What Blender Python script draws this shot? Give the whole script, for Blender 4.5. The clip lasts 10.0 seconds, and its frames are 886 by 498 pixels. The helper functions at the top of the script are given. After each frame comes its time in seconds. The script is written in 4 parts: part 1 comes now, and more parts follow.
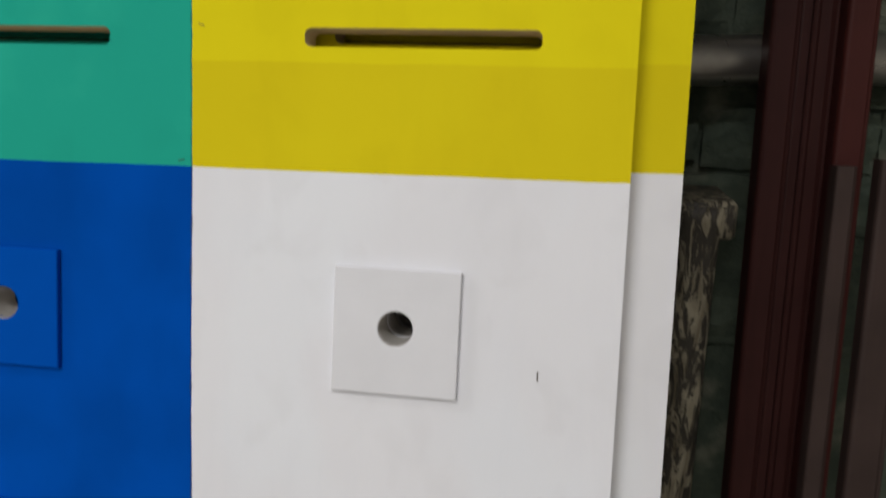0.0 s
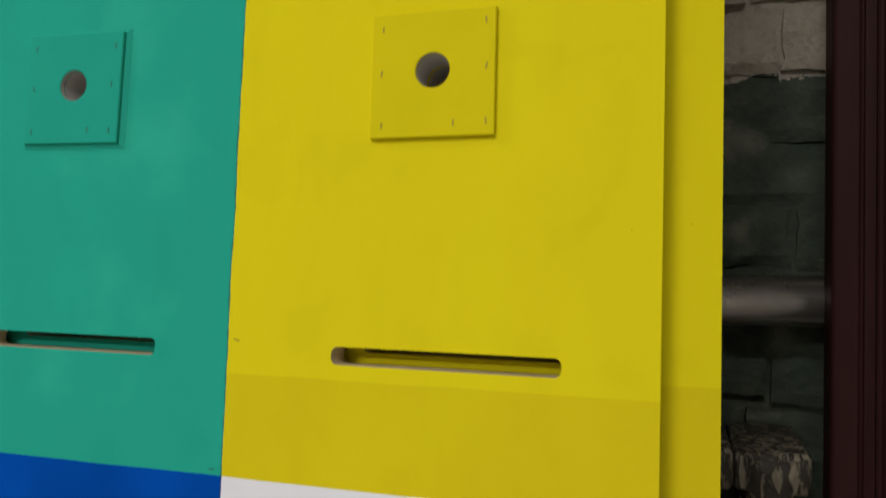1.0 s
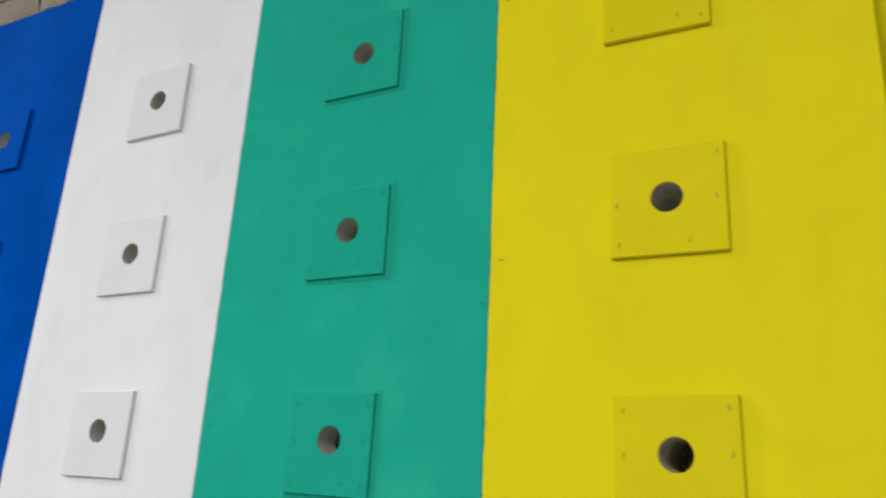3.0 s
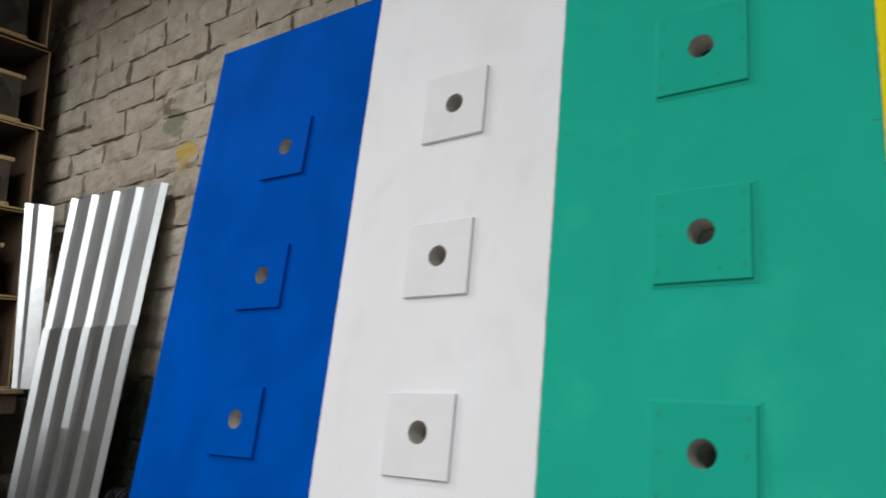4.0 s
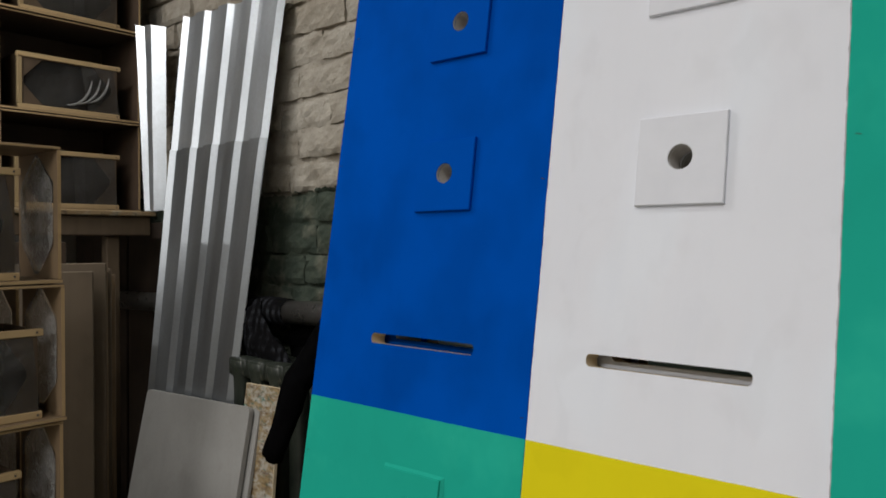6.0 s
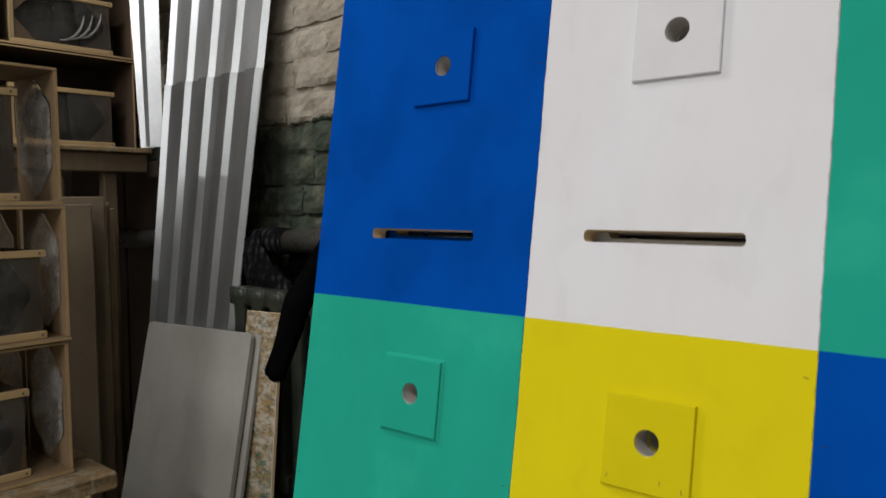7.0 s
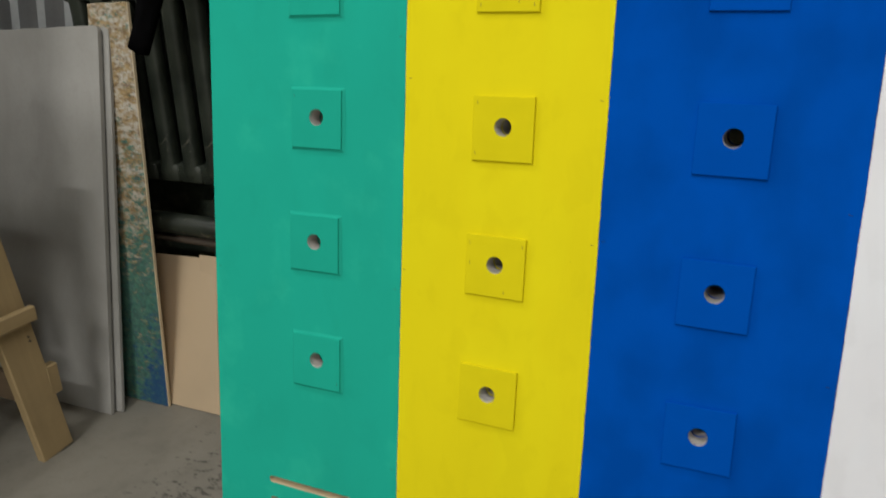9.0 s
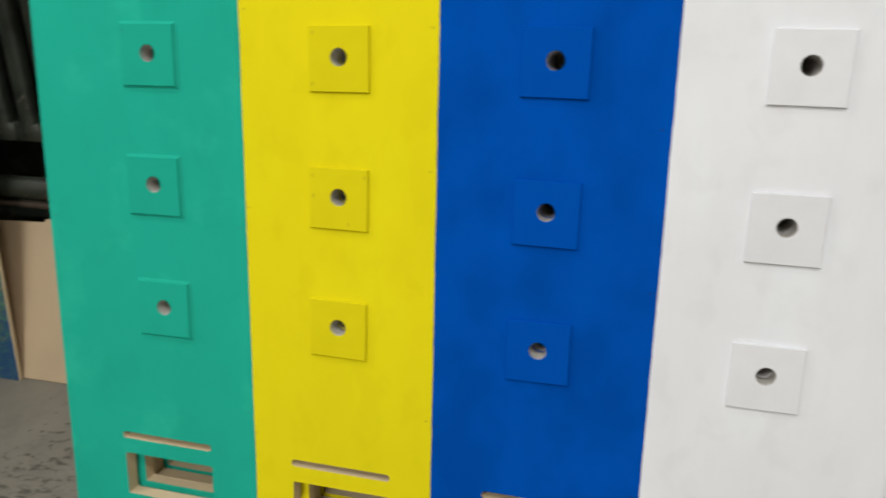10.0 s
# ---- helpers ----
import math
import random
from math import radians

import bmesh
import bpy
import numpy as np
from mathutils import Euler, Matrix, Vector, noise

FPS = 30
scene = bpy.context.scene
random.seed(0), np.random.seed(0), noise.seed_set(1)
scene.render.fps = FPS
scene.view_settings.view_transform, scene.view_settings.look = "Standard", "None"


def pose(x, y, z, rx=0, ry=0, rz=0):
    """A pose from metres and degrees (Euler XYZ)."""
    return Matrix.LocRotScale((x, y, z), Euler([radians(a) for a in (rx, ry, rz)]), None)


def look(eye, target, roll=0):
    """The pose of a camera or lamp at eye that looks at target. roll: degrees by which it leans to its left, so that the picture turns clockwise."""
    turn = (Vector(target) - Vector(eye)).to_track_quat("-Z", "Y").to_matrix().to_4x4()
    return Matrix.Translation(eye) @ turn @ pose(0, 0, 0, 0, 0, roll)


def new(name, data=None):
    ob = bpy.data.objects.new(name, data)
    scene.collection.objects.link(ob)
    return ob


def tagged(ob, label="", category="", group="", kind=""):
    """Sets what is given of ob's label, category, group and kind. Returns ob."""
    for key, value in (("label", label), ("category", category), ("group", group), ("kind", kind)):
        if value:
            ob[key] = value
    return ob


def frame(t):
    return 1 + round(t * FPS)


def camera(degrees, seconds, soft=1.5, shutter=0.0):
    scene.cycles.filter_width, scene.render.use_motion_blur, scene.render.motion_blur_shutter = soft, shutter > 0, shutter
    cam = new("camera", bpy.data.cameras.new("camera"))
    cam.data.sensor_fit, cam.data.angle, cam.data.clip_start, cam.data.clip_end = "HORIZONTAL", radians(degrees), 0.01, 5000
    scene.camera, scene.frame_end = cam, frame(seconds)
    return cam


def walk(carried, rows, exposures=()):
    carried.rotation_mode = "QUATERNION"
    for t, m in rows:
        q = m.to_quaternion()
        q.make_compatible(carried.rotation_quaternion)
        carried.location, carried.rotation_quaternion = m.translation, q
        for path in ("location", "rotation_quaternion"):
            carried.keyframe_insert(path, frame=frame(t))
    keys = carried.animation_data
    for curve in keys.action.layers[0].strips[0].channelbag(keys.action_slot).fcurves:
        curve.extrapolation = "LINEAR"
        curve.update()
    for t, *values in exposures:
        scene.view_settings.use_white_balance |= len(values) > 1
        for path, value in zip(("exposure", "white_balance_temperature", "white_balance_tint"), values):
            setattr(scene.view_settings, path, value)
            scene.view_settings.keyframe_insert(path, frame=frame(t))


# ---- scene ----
cam = camera(61.2, 10.0, 1.6, 0.3)
# seconds, stops, kelvin, tint
EXPOSURES = [
    (0, 0.02, 6550, 11), (0.5, -0.03, 6600, 11.5), (1, 0.0, 6650, 12), (1.5, 0.03, 6650, 12), (2, 0.09, 6600, 11),
    (3.5, 0.23, 6400, 9.5), (4.0, 0.15, 6400, 10), (4.5, -0.16, 6400, 10.5), (5.5, -0.18, 6400, 10.5), (7.0, -0.1, 6600, 11),
    (7.5, -0.07, 6700, 11), (8.2, -0.18, 6850, 11.5), (8.5, -0.08, 6850, 11.5), (9, 0.26, 6550, 8), (9.5, 0.38, 6500, 7), (10, 0.38, 6600, 7.5),
]
PATH = [
    (0, (0.0163, -0.6127, 1.3044), (-0.2652, 1.3562, 1.0949), 2.21),
    (0.2, (0.0303, -0.6054, 1.3401), (-0.3362, 1.3557, 1.1994), 2.40),
    (0.5, (0.0569, -0.5995, 1.3883), (-0.4226, 1.3422, 1.3894), 1.60),
    (0.7, (0.0649, -0.5976, 1.4143), (-0.4370, 1.3374, 1.4789), 2.11),
    (1, (0.0681, -0.5972, 1.4583), (-0.4658, 1.3249, 1.6008), 2.01),
    (1.2, (0.0703, -0.5994, 1.4853), (-0.4815, 1.3135, 1.6757), 1.54),
    (1.5, (0.0768, -0.6155, 1.5456), (-0.5170, 1.2736, 1.8261), 0.66),
    (1.7, (0.0807, -0.6217, 1.5734), (-0.5416, 1.2541, 1.8800), -0.07),
    (2, (0.0770, -0.6413, 1.5980), (-0.5821, 1.1998, 2.0176), 1.30),
    (2.2, (0.0709, -0.6498, 1.6054), (-0.6074, 1.1735, 2.0695), 1.41),
    (3.3, (-0.0377, -0.7172, 1.6212), (-1.0329, 0.9089, 2.2257), 5.04),
    (3.5, (-0.0864, -0.7396, 1.6133), (-1.1401, 0.8497, 2.2167), 6.26),
    (4, (-0.2289, -0.7962, 1.6052), (-1.3879, 0.7267, 2.1864), 6.33),
    (4.2, (-0.2807, -0.8162, 1.5976), (-1.4720, 0.6893, 2.1582), 6.13),
    (4.5, (-0.3657, -0.8478, 1.5794), (-1.6138, 0.6249, 2.1024), 7.07),
    (4.7, (-0.3976, -0.8622, 1.5666), (-1.6571, 0.6078, 2.0693), 7.55),
    (5, (-0.4384, -0.8473, 1.5283), (-1.7303, 0.6168, 1.9612), 7.26),
    (5.2, (-0.4512, -0.8318, 1.4985), (-1.7687, 0.6183, 1.9002), 7.23),
    (5.5, (-0.4743, -0.8334, 1.4533), (-1.7736, 0.6576, 1.7509), 6.87),
    (5.7, (-0.4745, -0.8308, 1.4457), (-1.7821, 0.6611, 1.6996), 6.13),
    (6.8, (-0.4774, -0.8234, 1.3521), (-1.7637, 0.7034, 1.4706), 6.18),
    (7, (-0.4664, -0.8334, 1.3248), (-1.7596, 0.6884, 1.4329), 5.40),
    (7.2, (-0.4394, -0.8533, 1.2843), (-1.7208, 0.6794, 1.3778), 6.23),
    (7.5, (-0.3824, -0.8858, 1.2325), (-1.6629, 0.6504, 1.2492), 5.94),
    (7.7, (-0.3506, -0.9162, 1.1959), (-1.6309, 0.6189, 1.1298), 4.33),
    (8, (-0.3264, -0.9686, 1.1595), (-1.5884, 0.5732, 0.9858), 5.28),
    (8.2, (-0.3346, -1.0104, 1.1320), (-1.5459, 0.5671, 0.9216), 4.05),
    (8.5, (-0.3838, -1.1060, 1.0568), (-1.4271, 0.5849, 0.8277), 2.16),
    (8.7, (-0.4188, -1.1660, 1.0239), (-1.3003, 0.6039, 0.7231), 0.73),
    (9, (-0.4157, -1.2022, 0.9823), (-1.1955, 0.5937, 0.5742), 2.09),
    (9.2, (-0.4092, -1.2201, 0.9485), (-1.1484, 0.5889, 0.5227), 3.50),
    (9.5, (-0.3937, -1.2205, 0.9403), (-1.0800, 0.6003, 0.4779), 2.95),
    (9.7, (-0.3737, -1.2181, 0.9261), (-1.0174, 0.6171, 0.4594), 2.54),
    (10, (-0.3313, -1.2020, 0.9131), (-0.8267, 0.6790, 0.4480), 1.46),
]
walk(cam, [(t, pose(0, 0, 0.14, -9) @ look(eye, target, roll)) for t, eye, target, roll in PATH], EXPOSURES)

# ---- world, lamps ----
world = bpy.data.worlds.new("world")
scene.world = world
world.use_nodes = True
world.node_tree.nodes["Background"].inputs[0].default_value = (0.55, 0.6, 0.68, 1)
world.node_tree.nodes["Background"].inputs[1].default_value = 0.05


def tube_lamp(x, y, z, rz, watts):
    """The light of one assumed, unseen ceiling luminaire with two fluorescent tubes."""
    data = bpy.data.lights.new("tube_light", "AREA")
    data.shape, data.size, data.size_y, data.energy = "RECTANGLE", 1.2, 0.16, watts
    data.color = (1.0, 0.985, 0.965)
    ob = new("tube_light", data)
    ob.matrix_world = pose(x, y, z - 0.075, 0, 0, rz)


# unseen lamps: place and power tuned to the shadows and brightness
LAMPS = [(-2.75, -0.55, 3.5, 0, 36), (-1.25, -3.8, 3.5, 0, 118), (-0.05, -1.8, 3.5, 0, 37)]
for lamp in LAMPS:
    tube_lamp(*lamp)


# ---- helpers of this place ----
def part(name, bm, material, parent=None, label="", smooth=False):
    me = bpy.data.meshes.new(name)
    bm.to_mesh(me)
    bm.free()
    for m in material if isinstance(material, (list, tuple)) else [material]:
        me.materials.append(m)
    if smooth:
        for p in me.polygons:
            p.use_smooth = True
    ob = new(name, me)
    if parent is not None:
        ob.parent = parent
    if label:
        tagged(ob, label)
    return ob


def empty(name, m, label, category, group="", kind=""):
    ob = new(name)
    ob.empty_display_size = 0.05
    ob.matrix_world = m
    return tagged(ob, label, category, group, kind)


def shared(name, mesh, parent, m):
    ob = new(name, mesh)
    ob.parent = parent
    ob.matrix_local = m
    return ob


def box(bm, x0, x1, y0, y1, z0, z1, bevel=0.0, m=None):
    vs = bmesh.ops.create_cube(bm, size=1)["verts"]
    for v in vs:
        v.co = Vector((x0 + (v.co.x + 0.5) * (x1 - x0), y0 + (v.co.y + 0.5) * (y1 - y0), z0 + (v.co.z + 0.5) * (z1 - z0)))
    if bevel:
        es = list({e for v in vs for e in v.link_edges})
        vs = [v for v in bmesh.ops.bevel(bm, geom=es, offset=bevel, segments=1, affect="EDGES", profile=0.7)["verts"]]
        vs = list({v for v in vs})
    if m is not None:
        bmesh.ops.transform(bm, matrix=m, verts=vs)
    return vs


def one_box(*a, **k):
    bm = bmesh.new()
    box(bm, *a, **k)
    return bm


def plank(length, width, thick, bevel=0.003, rough=0.0012, cuts=8, seed=0):
    """A board along z from 0 to length, its width on x and thickness on y, a little crooked."""
    bm = one_box(-width / 2, width / 2, -thick / 2, thick / 2, 0, length, bevel)
    long = [e for e in bm.edges if abs(e.verts[0].co.z - e.verts[1].co.z) > length * 0.5]
    bmesh.ops.subdivide_edges(bm, edges=long, cuts=cuts)
    for v in bm.verts:
        n = noise.noise_vector(Vector((seed * 3.7, v.co.z * 3, v.co.x * 9)))
        v.co.x += n.x * rough
        v.co.y += n.y * rough
    return bm


def tube(points, radius, sides=16, caps=True):
    """A round bar along a polyline."""
    bm = bmesh.new()
    rings = []
    pts = [Vector(p) for p in points]
    for i, p in enumerate(pts):
        d = (pts[min(i + 1, len(pts) - 1)] - pts[max(i - 1, 0)]).normalized()
        q = d.to_track_quat("Z", "Y")
        r = radius[i] if isinstance(radius, (list, tuple)) else radius
        rings.append([bm.verts.new(p + q @ Vector((math.cos(a) * r, math.sin(a) * r, 0))) for a in [k * 2 * math.pi / sides for k in range(sides)]])
    for a, b in zip(rings, rings[1:]):
        for k in range(sides):
            bm.faces.new((a[k], a[(k + 1) % sides], b[(k + 1) % sides], b[k]))
    if caps:
        bm.faces.new(rings[0][::-1])
        bm.faces.new(rings[-1])
    bmesh.ops.recalc_face_normals(bm, faces=bm.faces)
    return bm


def sheet_with_holes(name, outline, holes, thick, bevel=0.0):
    """A flat sheet in the x-z plane, front at y = 0, with holes cut through it."""
    cu = bpy.data.curves.new(name, "CURVE")
    cu.dimensions, cu.fill_mode, cu.extrude = "2D", "BOTH", thick / 2 - bevel
    cu.bevel_depth, cu.bevel_resolution, cu.offset = bevel, 0, -bevel
    for loop in [outline] + holes:
        sp = cu.splines.new("POLY")
        sp.points.add(len(loop) - 1)
        for p, (x, z) in zip(sp.points, loop):
            p.co = (x, z, 0, 1)
        sp.use_cyclic_u = True
    ob = bpy.data.objects.new(name, cu)
    me = bpy.data.meshes.new_from_object(ob)
    bpy.data.objects.remove(ob)
    bpy.data.curves.remove(cu)
    me.name = name
    me.transform(pose(0, thick / 2, 0, 90))
    me.update()
    for p in me.polygons:
        p.use_smooth = False
        p.material_index = 0 if p.normal.y < -0.9 else 1
    return me


def disc(x, z, r, n=28):
    return [(x + r * math.cos(2 * math.pi * k / n), z + r * math.sin(2 * math.pi * k / n)) for k in range(n)]


def rounded(x0, x1, z0, z1, r, n=5):
    out = []
    for cx, cz, a in ((x1 - r, z1 - r, 0), (x0 + r, z1 - r, 90), (x0 + r, z0 + r, 180), (x1 - r, z0 + r, 270)):
        out += [(cx + r * math.cos(radians(a + 90 * k / n)), cz + r * math.sin(radians(a + 90 * k / n))) for k in range(n + 1)]
    return out


# ---- materials ----
class Nodes:
    """Short hand for building a node material."""

    def __init__(self, name):
        self.mat = bpy.data.materials.new(name)
        self.mat.use_nodes = True
        self.t = self.mat.node_tree
        self.bsdf = self.t.nodes["Principled BSDF"]

    def node(self, kind, **values):
        n = self.t.nodes.new(kind)
        if "operation" in values:
            n.operation = values["operation"]
        if "data_type" in values:
            n.data_type, n.blend_type = values["data_type"], values["blend_type"]
        return n

    def link(self, a, b):
        self.t.links.new(a, b)

    def value(self, socket, v):
        if isinstance(v, bpy.types.NodeSocket):
            self.link(v, socket)
        else:
            socket.default_value = v

    def math(self, op, a, b=0.0, c=0.0):
        n = self.node("ShaderNodeMath", operation=op)
        for k, v in enumerate((a, b, c)):
            self.value(n.inputs[k], v)
        return n.outputs[0]

    def coords(self, which="Object", scale=(1, 1, 1)):
        tc = self.node("ShaderNodeTexCoord")
        mp = self.node("ShaderNodeMapping")
        mp.inputs["Scale"].default_value = scale
        self.link(tc.outputs[which], mp.inputs["Vector"])
        return mp.outputs[0]

    def world(self, scale=(1, 1, 1)):
        g = self.node("ShaderNodeNewGeometry")
        mp = self.node("ShaderNodeMapping")
        mp.inputs["Scale"].default_value = scale
        self.link(g.outputs["Position"], mp.inputs["Vector"])
        return mp.outputs[0]

    def noise(self, vec, scale, detail=4, rough=0.55, dist=0.0):
        n = self.node("ShaderNodeTexNoise")
        self.link(vec, n.inputs["Vector"])
        for k, v in (("Scale", scale), ("Detail", detail), ("Roughness", rough), ("Distortion", dist)):
            n.inputs[k].default_value = v
        return n.outputs[0]

    def ramp(self, fac, a, b, lo=0.0, hi=1.0):
        n = self.node("ShaderNodeMapRange")
        self.value(n.inputs[0], fac)
        for k, v in ((1, a), (2, b), (3, lo), (4, hi)):
            n.inputs[k].default_value = v
        return n.outputs[0]

    def mix(self, fac, a, b, blend="MIX"):
        n = self.node("ShaderNodeMix", data_type="RGBA", blend_type=blend)
        self.value(n.inputs[0], fac)
        for k, v in ((6, a), (7, b)):
            if isinstance(v, tuple):
                v = (*v[:3], 1)
            self.value(n.inputs[k], v)
        return n.outputs[2]

    def bump(self, height, strength, distance=0.001):
        n = self.node("ShaderNodeBump")
        n.inputs["Strength"].default_value = strength
        n.inputs["Distance"].default_value = distance
        self.link(height, n.inputs["Height"])
        self.link(n.outputs[0], self.bsdf.inputs["Normal"])

    def done(self, colour, rough=0.5, metal=0.0, spec=0.5):
        b = self.bsdf
        self.value(b.inputs["Base Color"], (*colour, 1) if isinstance(colour, tuple) else colour)
        self.value(b.inputs["Roughness"], rough)
        self.value(b.inputs["Metallic"], metal)
        b.inputs["Specular IOR Level"].default_value = spec
        return self.mat


def shade(c, f):
    return tuple(min(1.0, v * f) for v in c)


def plain(name, c, rough=0.6, metal=0.0, scale=30.0, vary=0.25, bump=0.25, which="Object", stretch=(1, 1, 1), spec=0.5):
    """A surface with stains at one scale and grain at another."""
    n = Nodes(name)
    v = n.coords(which, stretch)
    big, fine = n.noise(v, scale * 0.12, 3), n.noise(v, scale, 6, 0.65)
    tone = n.mix(n.ramp(big, 0.3, 0.7), shade(c, 1 - vary), shade(c, 1 + vary * 0.6))
    tone = n.mix(n.ramp(fine, 0.35, 0.75, 0, 0.5), tone, shade(c, 1 - vary * 1.1))
    n.bump(fine, bump)
    return n.done(tone, n.ramp(fine, 0.2, 0.8, rough - 0.1, rough + 0.12), metal, spec)


def wood(name, c, dark=0.55, rough=0.6, along=2, ring=38.0, stain=0.3, spec=0.4):
    """Sawn wood, its grain along one axis of the object."""
    n = Nodes(name)
    st = [ring, ring, ring]
    st[along] = ring * 0.06
    v = n.coords("Object", tuple(st))
    info = n.node("ShaderNodeObjectInfo")
    add = n.node("ShaderNodeVectorMath", operation="ADD")
    n.link(v, add.inputs[0])
    n.link(info.outputs["Random"], add.inputs[1])
    grain = n.noise(add.outputs[0], 1.0, 6, 0.6, 1.2)
    dirt = n.noise(n.coords("Object"), 5.0, 4)
    tone = n.mix(n.ramp(grain, 0.3, 0.72), shade(c, dark + 0.25), shade(c, 1.1))
    tone = n.mix(n.ramp(info.outputs["Random"], 0, 1, 0, 0.25), tone, shade(c, 0.6))
    tone = n.mix(n.ramp(dirt, 0.45, 0.75, 0, stain), tone, shade(c, dark * 0.5))
    n.bump(grain, 0.25)
    return n.done(tone, rough, 0.0, spec)


BLUE, WHITE, GREEN, YELLOW = (0.0004, 0.077, 0.44), (0.795, 0.805, 0.85), (0.017, 0.388, 0.285), (0.765, 0.66, 0.012)
EDGES = (-1.0215, -0.6635, -0.293)


def panel_paint():
    """Eight fields of hand-laid gloss paint: four columns, changing colour at half height."""
    n = Nodes("panel_paint")
    tc = n.node("ShaderNodeTexCoord")
    sep = n.node("ShaderNodeSeparateXYZ")
    n.link(tc.outputs["Object"], sep.inputs[0])
    v = n.coords("Object")
    wob = n.math("MULTIPLY", n.math("SUBTRACT", n.noise(v, 55, 3), 0.5), 0.0014)
    wob2 = n.math("MULTIPLY", n.math("SUBTRACT", n.noise(v, 9, 2), 0.5), 0.003)
    x = n.math("ADD", sep.outputs[0], n.math("ADD", wob, wob2))
    z = n.math("ADD", sep.outputs[2], n.math("MULTIPLY", wob2, 0.8))
    x = n.math("ADD", x, n.math("MULTIPLY", n.math("SUBTRACT", sep.outputs[2], 1.3), 0.003))
    patch, patch2 = n.noise(n.coords("Object", (1, 1, 0.75)), 9.0, 3, 0.5), n.noise(v, 6.0, 4, 0.6)
    blue = n.mix(n.ramp(patch, 0.42, 0.62), BLUE, shade(BLUE, 0.84))
    green = n.mix(n.ramp(patch2, 0.55, 0.68, 0, 0.6), GREEN, (0.03, 0.47, 0.33))
    up, low = blue, green
    for edge, a, b in zip(EDGES, (WHITE, green, YELLOW), (YELLOW, blue, WHITE)):
        s = n.math("GREATER_THAN", x, edge)
        up, low = n.mix(s, up, a), n.mix(s, low, b)
    tone = n.mix(n.math("GREATER_THAN", z, 1.299), low, up)
    # a second coat laid on between the slot and the colour change of the last column
    band = n.math("MULTIPLY", n.math("MULTIPLY", n.math("GREATER_THAN", x, EDGES[2]), n.math("GREATER_THAN", z, 1.299)), n.math("LESS_THAN", z, n.math("SUBTRACT", 1.389, n.math("MULTIPLY", wob2, 0.5))))
    tone = n.mix(n.math("MULTIPLY", band, 0.38), tone, (0.60, 0.455, 0.012))
    brush = n.noise(n.coords("Object", (30, 30, 5.0)), 1.0, 5, 0.6, 0.6)
    cloud = n.noise(v, 3.2, 3)
    roller = n.noise(n.coords("Object", (7.0, 7.0, 3.4)), 1.0, 2, 0.4)
    blot = n.noise(n.coords("Object", (16.0, 16.0, 11.0)), 1.0, 3, 0.5, 0.4)
    tone = n.mix(n.ramp(cloud, 0.38, 0.62, 0, 0.2), tone, n.mix(1.0, tone, (0.8, 0.80, 0.82), "MULTIPLY"))
    tone = n.mix(n.ramp(roller, 0.52, 0.60, 0, 0.22), tone, n.mix(1.0, tone, (1.05, 1.12, 1.14), "MULTIPLY"))
    tone = n.mix(n.ramp(blot, 0.54, 0.64, 0, 0.2), tone, n.mix(1.0, tone, (0.85, 0.84, 0.83), "MULTIPLY"))
    tone = n.mix(n.ramp(brush, 0.5, 0.85, 0, 0.10), tone, n.mix(1.0, tone, (0.7, 0.74, 0.8), "MULTIPLY"))
    # thin dark uneven lines along the seams between the columns
    for edge in EDGES:
        near = n.math("LESS_THAN", n.math("ABSOLUTE", n.math("SUBTRACT", x, edge - 0.0006)), n.ramp(n.noise(v, 70.0, 3), 0.42, 0.7, 0.0004, 0.0015))
        tone = n.mix(n.math("MULTIPLY", near, 0.5), tone, (0.03, 0.05, 0.04))
    # dirt specks
    speck = n.noise(v, 120.0, 2)
    tone = n.mix(n.ramp(speck, 0.78, 0.82, 0, 0.5), tone, n.mix(1.0, tone, (0.45, 0.4, 0.35), "MULTIPLY"))
    fine = n.noise(v, 260.0, 3)
    n.bump(n.math("ADD", n.math("MULTIPLY", brush, 1.0), n.math("MULTIPLY", fine, 0.5)), 0.12, 0.001)
    return n.done(tone, n.ramp(cloud, 0.3, 0.7, 0.5, 0.62), 0.0, 0.002)


def plate_paint(name, c):
    n = Nodes(name)
    v = n.coords("Object")
    info = n.node("ShaderNodeObjectInfo")
    cloud, fine = n.noise(v, 16.0, 4), n.noise(v, 240.0, 3)
    tone = n.mix(n.ramp(cloud, 0.35, 0.7, 0, 0.22), c, shade(c, 0.72))
    tone = n.mix(n.ramp(info.outputs["Random"], 0, 1, 0, 0.18), tone, shade(c, 0.75))
    n.bump(fine, 0.1)
    return n.done(tone, 0.55, 0.0, 0.003)


PAINT = panel_paint()
PLATE = {"blue": plate_paint("blue_paint", BLUE), "white": plate_paint("white_paint", shade(WHITE, 0.97)), "green": plate_paint("green_paint", GREEN), "yellow": plate_paint("yellow_paint", shade(YELLOW, 0.95))}
GREEN_BEAD = plate_paint("thick_green_paint", (0.021, 0.405, 0.30))
PLY_EDGE = wood("plywood_edge", (0.68, 0.56, 0.37), 0.75, 0.65, 0, 60)
PLY = wood("pale_plywood", (0.54, 0.415, 0.275), 0.85, 0.55, 2, 14, 0.15)
PINE = wood("sawn_pine", (0.37, 0.272, 0.14), 0.7, 0.6, 2, 30, 0.4)
PINE_Y = wood("sawn_pine_crosswise", (0.52, 0.37, 0.19), 0.7, 0.6, 1, 30, 0.3)
# old wood, its tone lowered for the shade under bench and table
OLD_WOOD = wood("old_shaded_wood", (0.135, 0.095, 0.057), 0.6, 0.75, 2, 26, 0.45)
